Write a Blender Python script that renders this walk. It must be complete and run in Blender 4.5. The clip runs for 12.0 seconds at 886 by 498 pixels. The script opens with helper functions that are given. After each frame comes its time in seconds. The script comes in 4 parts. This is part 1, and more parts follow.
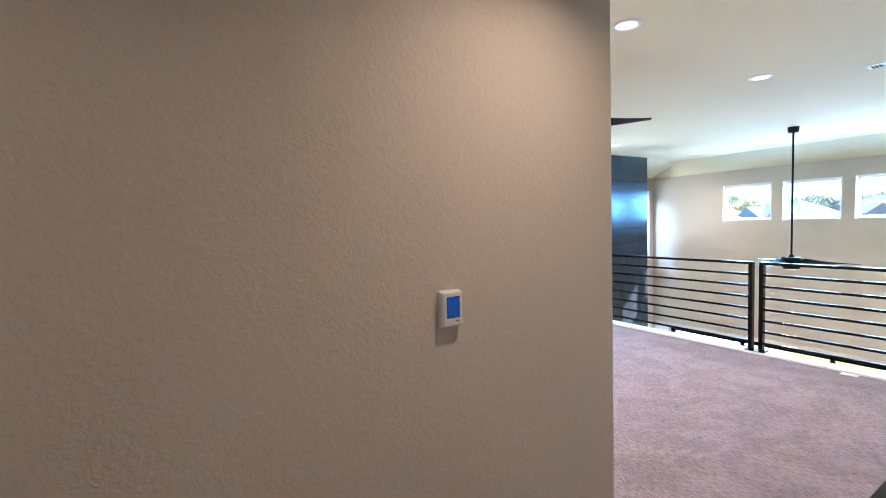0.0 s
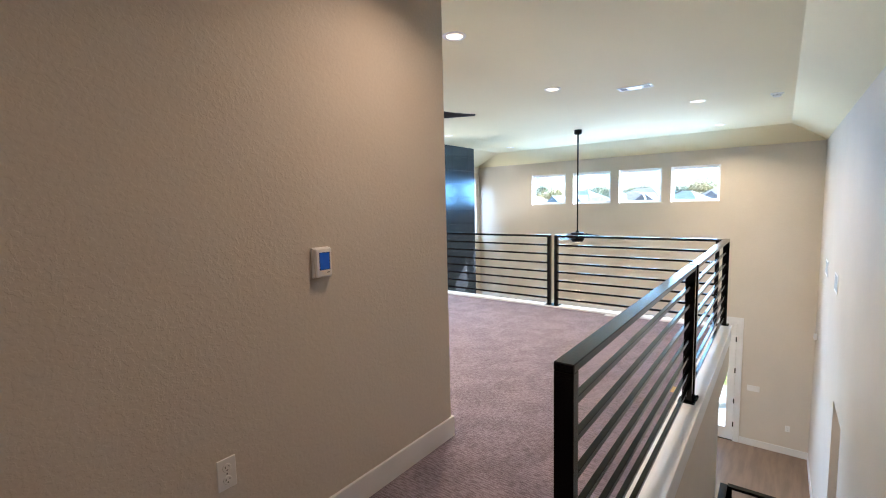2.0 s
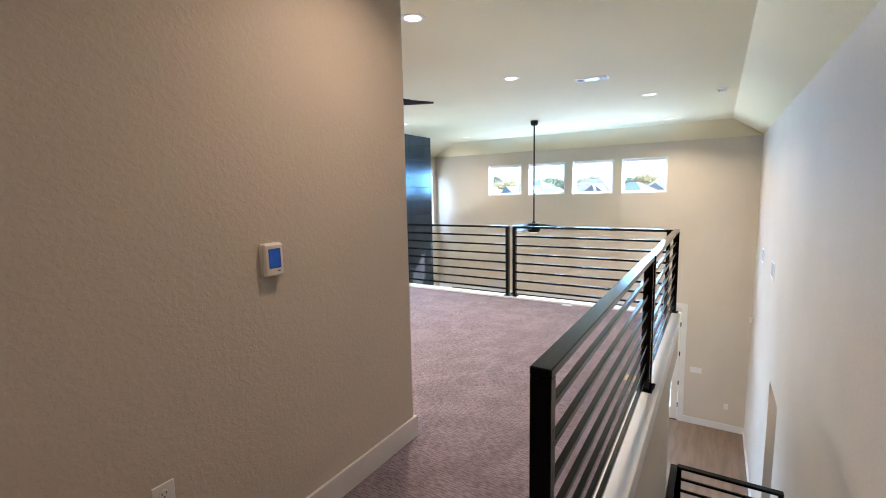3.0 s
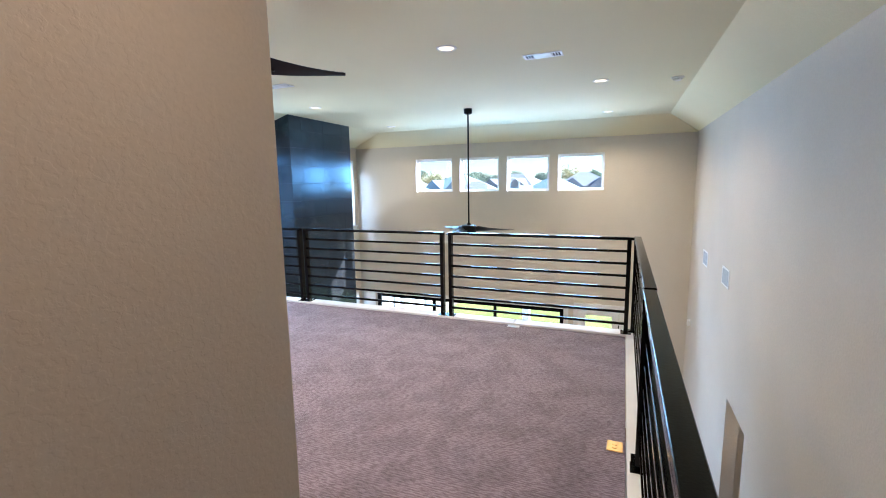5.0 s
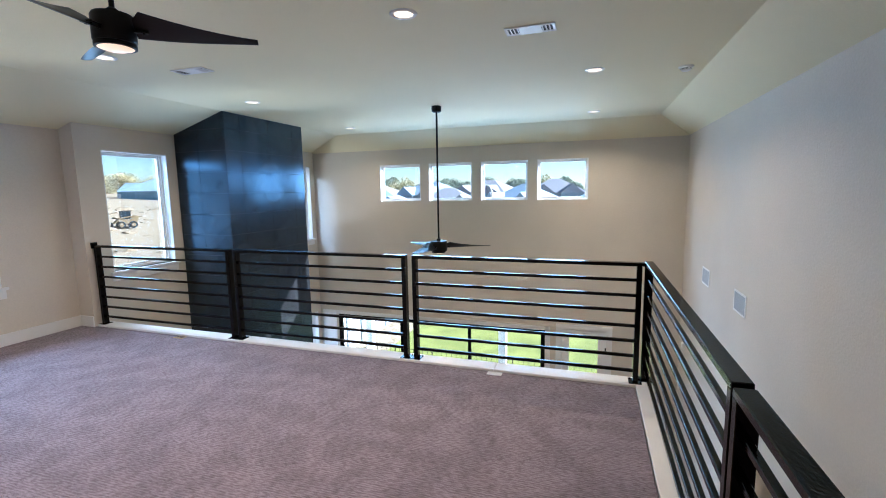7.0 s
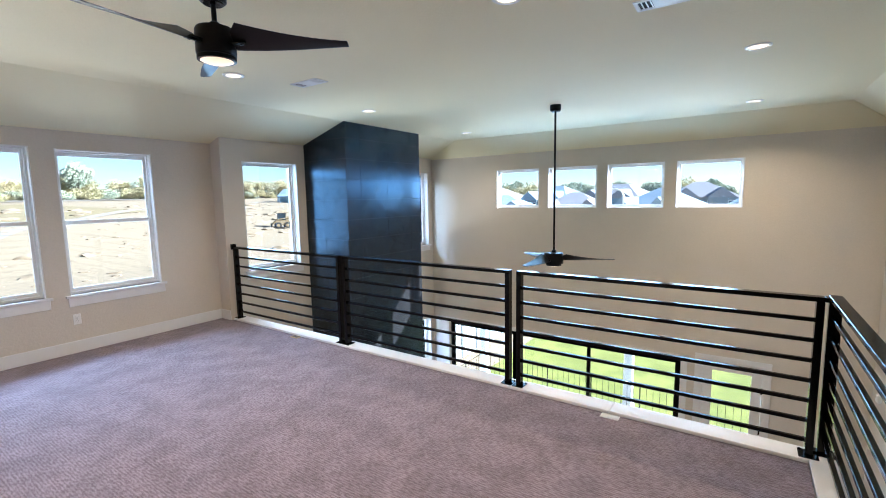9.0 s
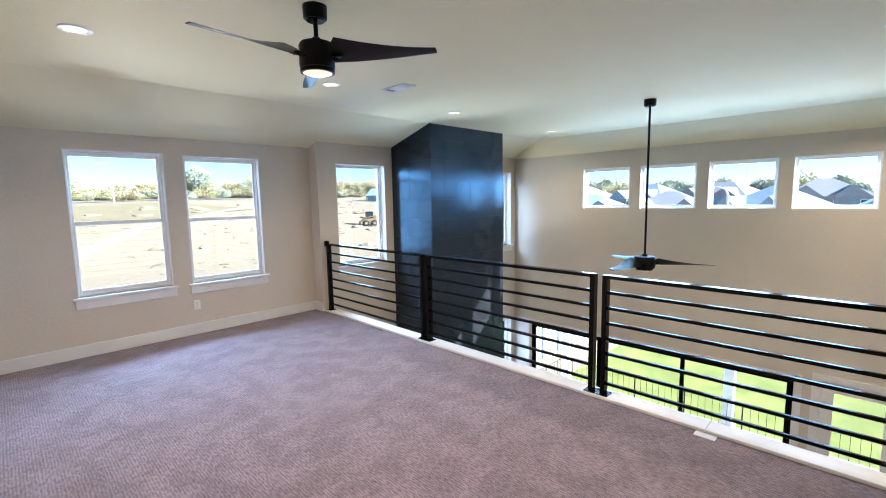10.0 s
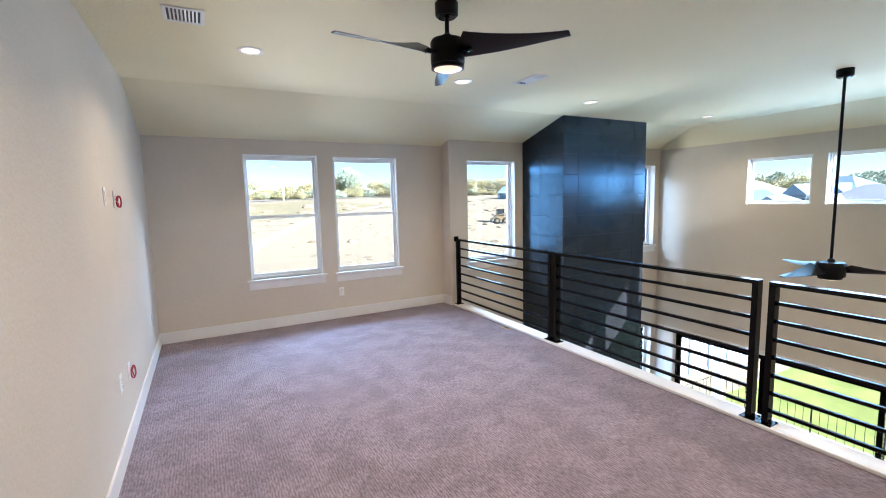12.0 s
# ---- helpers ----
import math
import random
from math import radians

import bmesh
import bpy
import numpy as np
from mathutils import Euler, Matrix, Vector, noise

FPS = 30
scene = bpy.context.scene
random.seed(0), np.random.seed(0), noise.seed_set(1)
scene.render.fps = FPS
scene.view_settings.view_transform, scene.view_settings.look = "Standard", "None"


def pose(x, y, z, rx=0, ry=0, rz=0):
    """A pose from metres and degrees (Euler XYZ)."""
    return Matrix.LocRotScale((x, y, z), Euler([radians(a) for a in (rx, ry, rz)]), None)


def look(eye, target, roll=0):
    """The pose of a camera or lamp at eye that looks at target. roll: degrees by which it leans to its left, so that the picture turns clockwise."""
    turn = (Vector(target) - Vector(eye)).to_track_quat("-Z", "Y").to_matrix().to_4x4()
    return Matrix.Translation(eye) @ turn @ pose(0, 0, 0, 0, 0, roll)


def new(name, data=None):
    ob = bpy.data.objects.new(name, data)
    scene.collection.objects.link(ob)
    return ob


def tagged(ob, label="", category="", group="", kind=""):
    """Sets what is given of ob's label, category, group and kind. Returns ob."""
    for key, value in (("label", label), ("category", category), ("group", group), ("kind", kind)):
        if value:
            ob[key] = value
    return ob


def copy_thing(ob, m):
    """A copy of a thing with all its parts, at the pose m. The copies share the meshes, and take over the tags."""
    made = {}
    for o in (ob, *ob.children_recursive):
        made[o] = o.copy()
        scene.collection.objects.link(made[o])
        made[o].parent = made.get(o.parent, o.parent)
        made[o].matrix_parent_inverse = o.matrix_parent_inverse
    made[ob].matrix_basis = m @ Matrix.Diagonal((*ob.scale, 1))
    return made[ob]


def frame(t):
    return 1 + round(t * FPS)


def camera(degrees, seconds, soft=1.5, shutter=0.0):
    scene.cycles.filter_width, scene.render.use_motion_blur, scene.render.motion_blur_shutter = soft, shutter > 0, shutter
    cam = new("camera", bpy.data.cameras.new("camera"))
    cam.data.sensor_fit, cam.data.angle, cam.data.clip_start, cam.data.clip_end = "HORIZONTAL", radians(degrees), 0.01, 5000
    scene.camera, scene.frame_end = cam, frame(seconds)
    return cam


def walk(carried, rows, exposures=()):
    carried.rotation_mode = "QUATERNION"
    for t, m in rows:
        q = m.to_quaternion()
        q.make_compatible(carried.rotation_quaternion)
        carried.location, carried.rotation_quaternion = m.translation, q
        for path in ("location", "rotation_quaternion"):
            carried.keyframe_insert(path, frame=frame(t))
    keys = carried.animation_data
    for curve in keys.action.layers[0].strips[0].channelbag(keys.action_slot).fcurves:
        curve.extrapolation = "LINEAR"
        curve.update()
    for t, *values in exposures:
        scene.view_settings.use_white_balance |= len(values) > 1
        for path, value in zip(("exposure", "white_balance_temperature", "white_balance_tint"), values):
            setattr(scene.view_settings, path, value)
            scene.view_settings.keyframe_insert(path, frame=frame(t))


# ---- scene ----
cam = camera(89.9, 12.0, 1.0)
PATH = [
    (0, (-0.362, -0.012, 1.557), (0.7, 1.678, 1.436), -1.8),
    (0.5, (-0.444, -0.054, 1.532), (0.804, 1.503, 1.406), -1.9),
    (1, (-0.565, -0.178, 1.518), (0.828, 1.249, 1.372), -1.8),
    (1.5, (-0.649, -0.249, 1.504), (0.848, 1.066, 1.333), -1.6),
    (2, (-0.71, -0.269, 1.485), (0.87, 0.939, 1.282), -1.4),
    (2.5, (-0.721, -0.257, 1.478), (0.919, 0.865, 1.25), -1.3),
    (3, (-0.626, -0.168, 1.493), (1.063, 0.874, 1.241), -1.2),
    (3.2, (-0.562, -0.157, 1.493), (1.126, 0.887, 1.248), -1.1),
    (5, (0.359, 0.364, 1.561), (2.193, 1.11, 1.274), -0.9),
    (5.5, (0.651, 0.52, 1.579), (2.511, 1.2, 1.298), -0.9),
    (6, (0.941, 0.568, 1.564), (2.819, 1.2, 1.292), -0.9),
    (6.5, (1.168, 0.62, 1.583), (3.055, 1.229, 1.318), -1.0),
    (8.5, (1.738, 0.703, 1.629), (3.479, 1.658, 1.393), -0.9),
    (9, (1.776, 0.677, 1.632), (3.414, 1.8, 1.4), -1.0),
    (9.5, (1.773, 0.675, 1.63), (3.303, 1.943, 1.402), -1.0),
    (10, (1.753, 0.667, 1.647), (3.159, 2.071, 1.417), -1.0),
    (10.5, (1.76, 0.674, 1.646), (3.046, 2.188, 1.417), -1.1),
    (11, (1.766, 0.688, 1.643), (2.928, 2.299, 1.414), -1.2),
    (11.5, (1.794, 0.686, 1.623), (2.842, 2.375, 1.399), -1.3),
    (12, (1.814, 0.69, 1.623), (2.753, 2.441, 1.395), -1.4),
]
EXPOSURES = [(0, 3.38, 4850, 8), (1, 2.75, 4950, 8), (2, 3.2, 5180, 8.5), (3, 3.2, 5200, 8.5), (5, 2.88, 5050, 8.5), (5.5, 2.8, 5000, 8.5), (6.5, 2.4, 4950, 9), (8.5, 2.53, 5130, 9), (12, 2.68, 5180, 9)]
walk(cam, [(t, look(eye, target, roll)) for t, eye, target, roll in PATH], EXPOSURES)

# ---- world, sun, exposure ----
SUN_EL, SUN_AZ = radians(28.1), math.atan2(0.715, -1.0)
world = bpy.data.worlds.new("world")
scene.world = world
world.use_nodes = True
sky = world.node_tree.nodes.new("ShaderNodeTexSky")
sky.sky_type, sky.sun_disc = "NISHITA", False
sky.sun_elevation, sky.sun_rotation = SUN_EL, SUN_AZ
sky.air_density, sky.dust_density, sky.ozone_density = 1.0, 0.0, 3.0
back = world.node_tree.nodes["Background"]
world.node_tree.links.new(sky.outputs[0], back.inputs[0])
back.inputs[1].default_value = 0.034
sun = new("sun", bpy.data.lights.new("sun", "SUN"))
sun.data.energy, sun.data.angle, sun.data.color = 4.6, radians(0.5), (1.0, 0.95, 0.88)
sun.matrix_world = look((0, 0, 30), (-0.715, 1.0, 30 - 0.655))


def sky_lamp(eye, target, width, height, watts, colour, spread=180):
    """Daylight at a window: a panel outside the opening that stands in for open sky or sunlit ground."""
    lamp = new("daylight_panel", bpy.data.lights.new("daylight_panel", "AREA"))
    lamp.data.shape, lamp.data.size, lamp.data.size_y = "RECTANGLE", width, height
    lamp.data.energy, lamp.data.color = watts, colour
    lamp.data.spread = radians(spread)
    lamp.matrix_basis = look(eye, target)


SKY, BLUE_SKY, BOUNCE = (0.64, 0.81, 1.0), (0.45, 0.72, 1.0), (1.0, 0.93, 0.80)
# Added lamp panels, set out of sight above and below the panes.
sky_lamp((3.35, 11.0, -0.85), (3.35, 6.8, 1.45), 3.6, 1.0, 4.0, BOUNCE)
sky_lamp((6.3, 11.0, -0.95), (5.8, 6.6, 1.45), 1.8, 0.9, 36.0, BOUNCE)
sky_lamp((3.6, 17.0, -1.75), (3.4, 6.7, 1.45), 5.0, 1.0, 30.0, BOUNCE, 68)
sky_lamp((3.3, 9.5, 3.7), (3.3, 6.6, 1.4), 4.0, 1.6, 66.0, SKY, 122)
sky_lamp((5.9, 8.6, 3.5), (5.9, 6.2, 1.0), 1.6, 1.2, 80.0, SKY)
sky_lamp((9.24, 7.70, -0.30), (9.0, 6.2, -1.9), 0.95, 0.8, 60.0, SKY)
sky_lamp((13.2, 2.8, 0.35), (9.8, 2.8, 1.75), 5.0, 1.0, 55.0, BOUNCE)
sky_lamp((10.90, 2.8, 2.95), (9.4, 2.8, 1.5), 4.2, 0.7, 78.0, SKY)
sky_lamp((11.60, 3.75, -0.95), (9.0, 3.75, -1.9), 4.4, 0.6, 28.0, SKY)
# Added panels close behind the panes: bright sky for tile and bars to reflect.
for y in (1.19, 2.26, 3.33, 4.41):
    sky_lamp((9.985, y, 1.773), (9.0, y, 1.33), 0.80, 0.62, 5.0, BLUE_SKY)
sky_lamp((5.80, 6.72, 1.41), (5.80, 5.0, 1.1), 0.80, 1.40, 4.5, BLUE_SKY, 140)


# ---- materials ----
def material(name, colour, rough=0.6, metal=0.0, spec=0.5, ior=1.5, vary=0.06, scale=3.0, grain=0.0, grain_scale=200.0, bump=0.0, emit=None, coat=0.0, knock=0.0):
    """A painted, plaster, metal or plastic surface: slow blotches, fine grain and relief."""
    m = bpy.data.materials.new(name)
    m.use_nodes = True
    nt = m.node_tree
    b = nt.nodes["Principled BSDF"]
    b.inputs["Roughness"].default_value, b.inputs["Metallic"].default_value = rough, metal
    b.inputs["Specular IOR Level"].default_value = spec
    b.inputs["Coat Weight"].default_value, b.inputs["IOR"].default_value = coat, ior
    co = nt.nodes.new("ShaderNodeNewGeometry")
    big = nt.nodes.new("ShaderNodeTexNoise")
    big.inputs["Scale"].default_value, big.inputs["Detail"].default_value = scale, 4
    nt.links.new(co.outputs["Position"], big.inputs["Vector"])
    fine = nt.nodes.new("ShaderNodeTexNoise")
    fine.inputs["Scale"].default_value, fine.inputs["Detail"].default_value = grain_scale, 3
    nt.links.new(co.outputs["Position"], fine.inputs["Vector"])
    ramp = nt.nodes.new("ShaderNodeMapRange")
    ramp.inputs["From Min"].default_value, ramp.inputs["From Max"].default_value = 0.3, 0.7
    ramp.inputs["To Min"].default_value, ramp.inputs["To Max"].default_value = 1 - vary, 1 + vary
    nt.links.new(big.outputs[0], ramp.inputs[0])
    gr = nt.nodes.new("ShaderNodeMapRange")
    gr.inputs["From Min"].default_value, gr.inputs["From Max"].default_value = 0.3, 0.7
    gr.inputs["To Min"].default_value, gr.inputs["To Max"].default_value = 1 - grain, 1 + grain
    nt.links.new(fine.outputs[0], gr.inputs[0])
    mul = nt.nodes.new("ShaderNodeMath")
    mul.operation = "MULTIPLY"
    nt.links.new(ramp.outputs[0], mul.inputs[0])
    nt.links.new(gr.outputs[0], mul.inputs[1])
    mix = nt.nodes.new("ShaderNodeVectorMath")
    mix.operation = "SCALE"
    mix.inputs[0].default_value = colour
    nt.links.new(mul.outputs[0], mix.inputs["Scale"])
    nt.links.new(mix.outputs[0], b.inputs["Base Color"])
    relief = None
    if knock:
        blobs = nt.nodes.new("ShaderNodeTexNoise")
        blobs.inputs["Scale"].default_value, blobs.inputs["Detail"].default_value, blobs.inputs["Distortion"].default_value = knock, 3, 0.2
        nt.links.new(co.outputs["Position"], blobs.inputs["Vector"])
        flat = nt.nodes.new("ShaderNodeMapRange")
        flat.inputs["From Min"].default_value, flat.inputs["From Max"].default_value = 0.47, 0.56
        nt.links.new(blobs.outputs[0], flat.inputs[0])
        relief = nt.nodes.new("ShaderNodeBump")
        relief.inputs["Strength"].default_value, relief.inputs["Distance"].default_value = 0.3, 0.0015
        nt.links.new(flat.outputs[0], relief.inputs["Height"])
        nt.links.new(relief.outputs[0], b.inputs["Normal"])
    if bump:
        bp = nt.nodes.new("ShaderNodeBump")
        bp.inputs["Strength"].default_value, bp.inputs["Distance"].default_value = min(1.0, bump), 0.004
        if relief:
            nt.links.new(relief.outputs[0], bp.inputs["Normal"])
        nt.links.new(fine.outputs[0], bp.inputs["Height"])
        nt.links.new(bp.outputs[0], b.inputs["Normal"])
    if emit:
        b.inputs["Emission Color"].default_value = (*emit[:3], 1)
        b.inputs["Emission Strength"].default_value = emit[3]
    return m


def glass_material():
    m = bpy.data.materials.new("window_glass")
    m.use_nodes = True
    nt = m.node_tree
    nt.nodes.remove(nt.nodes["Principled BSDF"])
    tr, gl = nt.nodes.new("ShaderNodeBsdfTransparent"), nt.nodes.new("ShaderNodeBsdfGlossy")
    tr.inputs[0].default_value = (0.95, 0.97, 0.96, 1)
    gl.inputs["Roughness"].default_value = 0.01
    fr, mx = nt.nodes.new("ShaderNodeFresnel"), nt.nodes.new("ShaderNodeMixShader")
    nt.links.new(fr.outputs[0], mx.inputs[0])
    nt.links.new(tr.outputs[0], mx.inputs[1])
    nt.links.new(gl.outputs[0], mx.inputs[2])
    nt.links.new(mx.outputs[0], nt.nodes["Material Output"].inputs[0])
    return m


def carpet_material():
    """Cut pile in broken rows, with brushed patches lying either way."""
    m = bpy.data.materials.new("carpet")
    m.use_nodes = True
    nt = m.node_tree
    b = nt.nodes["Principled BSDF"]
    b.inputs["Roughness"].default_value, b.inputs["Specular IOR Level"].default_value = 0.95, 0.1
    b.inputs["Sheen Weight"].default_value, b.inputs["Sheen Roughness"].default_value = 0.25, 0.5
    co = nt.nodes.new("ShaderNodeNewGeometry")
    n1 = nt.nodes.new("ShaderNodeTexWave")
    n1.wave_type, n1.bands_direction = "BANDS", "X"
    n1.inputs["Scale"].default_value, n1.inputs["Distortion"].default_value = 19.0, 2.6
    n1.inputs["Detail"].default_value, n1.inputs["Detail Scale"].default_value = 3, 2.2
    nt.links.new(co.outputs["Position"], n1.inputs["Vector"])
    rows = nt.nodes.new("ShaderNodeMapping")
    rows.inputs["Scale"].default_value = (84, 24, 30)
    nt.links.new(co.outputs["Position"], rows.inputs[0])
    gaps = nt.nodes.new("ShaderNodeTexNoise")
    gaps.inputs["Scale"].default_value, gaps.inputs["Detail"].default_value = 1.0, 2
    nt.links.new(rows.outputs[0], gaps.inputs["Vector"])
    tufts = nt.nodes.new("ShaderNodeMath")
    tufts.operation = "MULTIPLY_ADD"
    tufts.inputs[1].default_value = 0.17
    nt.links.new(n1.outputs["Fac"], tufts.inputs[0])
    nt.links.new(gaps.outputs[0], tufts.inputs[2])
    brushed = nt.nodes.new("ShaderNodeTexNoise")
    brushed.inputs["Scale"].default_value, brushed.inputs["Detail"].default_value, brushed.inputs["Distortion"].default_value = 4.2, 6, 0.5
    nt.links.new(co.outputs["Position"], brushed.inputs["Vector"])
    fib = nt.nodes.new("ShaderNodeTexNoise")
    fib.inputs["Scale"].default_value = 420
    nt.links.new(co.outputs["Position"], fib.inputs["Vector"])
    r1 = nt.nodes.new("ShaderNodeValToRGB")
    r1.color_ramp.elements[0].position, r1.color_ramp.elements[1].position = 0.42, 0.72
    r1.color_ramp.elements[0].color, r1.color_ramp.elements[1].color = (0.148, 0.112, 0.136, 1), (0.285, 0.229, 0.273, 1)
    nt.links.new(tufts.outputs[0], r1.inputs[0])
    r2 = nt.nodes.new("ShaderNodeMapRange")
    r2.inputs["From Min"].default_value, r2.inputs["From Max"].default_value = 0.40, 0.60
    r2.inputs["To Min"].default_value, r2.inputs["To Max"].default_value = 0.85, 1.13
    nt.links.new(brushed.outputs[0], r2.inputs[0])
    r3 = nt.nodes.new("ShaderNodeMapRange")
    r3.inputs["To Min"].default_value, r3.inputs["To Max"].default_value = 0.85, 1.15
    nt.links.new(fib.outputs[0], r3.inputs[0])
    mul = nt.nodes.new("ShaderNodeMath")
    mul.operation = "MULTIPLY"
    nt.links.new(r2.outputs[0], mul.inputs[0])
    nt.links.new(r3.outputs[0], mul.inputs[1])
    sc = nt.nodes.new("ShaderNodeVectorMath")
    sc.operation = "SCALE"
    nt.links.new(r1.outputs[0], sc.inputs[0])
    nt.links.new(mul.outputs[0], sc.inputs["Scale"])
    nt.links.new(sc.outputs[0], b.inputs["Base Color"])
    ad = nt.nodes.new("ShaderNodeMath")
    ad.operation = "ADD"
    nt.links.new(tufts.outputs[0], ad.inputs[0])
    nt.links.new(fib.outputs[0], ad.inputs[1])
    bp = nt.nodes.new("ShaderNodeBump")
    bp.inputs["Strength"].default_value, bp.inputs["Distance"].default_value = 0.7, 0.006
    nt.links.new(ad.outputs[0], bp.inputs["Height"])
    nt.links.new(bp.outputs[0], b.inputs["Normal"])
    return m


def two_tone(name, a, c, scale, rough=0.8, detail=6, stretch=(1, 1, 1), bump=0.0, lo=0.4, hi=0.6):
    """Ground, foliage or wood: two colours mingled by noise."""
    m = bpy.data.materials.new(name)
    m.use_nodes = True
    nt = m.node_tree
    b = nt.nodes["Principled BSDF"]
    b.inputs["Roughness"].default_value = rough
    co, mp = nt.nodes.new("ShaderNodeNewGeometry"), nt.nodes.new("ShaderNodeMapping")
    mp.inputs["Scale"].default_value = stretch
    nt.links.new(co.outputs["Position"], mp.inputs[0])
    n = nt.nodes.new("ShaderNodeTexNoise")
    n.inputs["Scale"].default_value, n.inputs["Detail"].default_value = scale, detail
    nt.links.new(mp.outputs[0], n.inputs["Vector"])
    r = nt.nodes.new("ShaderNodeValToRGB")
    r.color_ramp.elements[0].position, r.color_ramp.elements[1].position = lo, hi
    r.color_ramp.elements[0].color, r.color_ramp.elements[1].color = (*a, 1), (*c, 1)
    nt.links.new(n.outputs[0], r.inputs[0])
    inf, hv, sc = nt.nodes.new("ShaderNodeObjectInfo"), nt.nodes.new("ShaderNodeMapRange"), nt.nodes.new("ShaderNodeVectorMath")
    hv.inputs["To Min"].default_value, hv.inputs["To Max"].default_value = 0.88, 1.12
    nt.links.new(inf.outputs["Random"], hv.inputs[0])
    sc.operation = "SCALE"
    nt.links.new(r.outputs[0], sc.inputs[0])
    nt.links.new(hv.outputs[0], sc.inputs["Scale"])
    nt.links.new(sc.outputs[0], b.inputs["Base Color"])
    if bump:
        bp = nt.nodes.new("ShaderNodeBump")
        bp.inputs["Strength"].default_value, bp.inputs["Distance"].default_value = bump, 0.03
        nt.links.new(n.outputs[0], bp.inputs["Height"])
        nt.links.new(bp.outputs[0], b.inputs["Normal"])
    return m


PAINT = material("wall_paint", (0.63, 0.572, 0.487), rough=0.75, spec=0.3, vary=0.03, scale=1.3, grain=0.03, grain_scale=75, bump=0.2, knock=42.0)
CEIL = material("ceiling_paint", (0.765, 0.70, 0.475), rough=0.8, spec=0.25, vary=0.02, scale=1.0, grain=0.02, grain_scale=110, bump=0.3, knock=42.0)
WHITE = material("white_trim_paint", (0.76, 0.75, 0.735), rough=0.4, vary=0.03, scale=5, grain=0.02)
VINYL = material("white_vinyl", (0.82, 0.82, 0.81), rough=0.35, vary=0.02, scale=6)
PLASTIC = material("white_plastic", (0.80, 0.79, 0.76), rough=0.35, vary=0.02, scale=20)
# Near-black: the shade inside uncut slots, also the thermostat's bezel and mark.
DARK_SLOT = material("dark_slot", (0.03, 0.03, 0.03), rough=0.7, vary=0.1)
STEEL = material("black_steel", (0.001, 0.001, 0.001), rough=0.12, metal=0.0, spec=0.2, vary=0.2, scale=9, grain=0.25, grain_scale=140, bump=0.12)
FAN_BLACK = material("matte_black_fan", (0.004, 0.0036, 0.0036), rough=0.4, spec=0.15, vary=0.15, scale=8)
BLADE = material("black_fan_blade", (0.006, 0.0055, 0.0055), rough=0.35, spec=0.3, vary=0.2, scale=12, grain=0.1)
TILE = material("black_tile", (0.019, 0.019, 0.020), rough=0.21, spec=0.7, ior=1.5, vary=0.3, scale=2.2, grain=0.3, grain_scale=120, bump=0.05)
# The sky's blue in the tile's reflections is put into the specular tint.
TILE.node_tree.nodes["Principled BSDF"].inputs["Specular Tint"].default_value = (0.32, 0.64, 1.0, 1)
GROUT = material("black_grout", (0.045, 0.045, 0.047), rough=0.9, vary=0.2, grain=0.2)
CARPET = carpet_material()
GLASS = glass_material()
BRASS = material("brass", (0.62, 0.42, 0.16), rough=0.35, metal=1.0, vary=0.1, scale=40)
GREY_GRILLE = material("grey_grille", (0.42, 0.45, 0.48), rough=0.7, vary=0.1, scale=80, grain=0.2, grain_scale=900)
RED = material("red_cable", (0.33, 0.006, 0.03), rough=0.4, vary=0.1, scale=30)
SCREEN = material("blue_lcd", (0.012, 0.035, 0.10), rough=0.2, vary=0.15, scale=25, emit=(0.02, 0.12, 0.5, 0.03))
LAMP = material("lit_lens", (0.9, 0.85, 0.75), rough=0.4, emit=(1.0, 0.72, 0.46, 0.36))
HALO = material("fan_lens", (0.9, 0.85, 0.75), rough=0.4, emit=(1.0, 0.62, 0.32, 0.17))
WOOD = two_tone("brown_wood_floor", (0.15, 0.10, 0.067), (0.21, 0.147, 0.10), 1.6, rough=0.28, stretch=(1.0, 7, 1), bump=0.05, lo=0.35, hi=0.65)
LAWN = two_tone("lawn", (0.165, 0.18, 0.028), (0.235, 0.245, 0.045), 1.2, rough=0.9, bump=0.3)
DIRT = two_tone("pale_dirt", (0.19, 0.142, 0.086), (0.31, 0.243, 0.155), 5.0, rough=0.95, detail=15, bump=0.4, stretch=(0.9, 1.1, 1), lo=0.34, hi=0.64)
MOUND = two_tone("dug_earth", (0.16, 0.12, 0.075), (0.28, 0.215, 0.14), 1.6, rough=0.95, detail=10, bump=0.8)
DRY = two_tone("dry_grass", (0.21, 0.165, 0.08), (0.27, 0.21, 0.105), 0.5, rough=0.95, bump=0.3)
CONCRETE = two_tone("concrete", (0.30, 0.29, 0.27), (0.38, 0.37, 0.35), 1.5, rough=0.85, bump=0.1)
KERB = two_tone("worn_concrete", (0.23, 0.20, 0.165), (0.28, 0.245, 0.205), 1.0, rough=0.9)
LEAF = two_tone("scrub_leaves", (0.34, 0.30, 0.14), (0.46, 0.385, 0.21), 0.35, rough=0.8, bump=0.0)
TREE_LEAF = two_tone("tree_leaves", (0.27, 0.30, 0.22), (0.37, 0.40, 0.29), 0.5, rough=0.8)
BARK = two_tone("bark", (0.09, 0.07, 0.055), (0.2, 0.16, 0.13), 3.0, rough=0.9)
# Bluish and low in contrast: haze and sky fill put into these house colours.
SHINGLE = two_tone("sky_blued_shingles", (0.29, 0.37, 0.45), (0.33, 0.42, 0.50), 3.0, rough=0.9, bump=0.3)
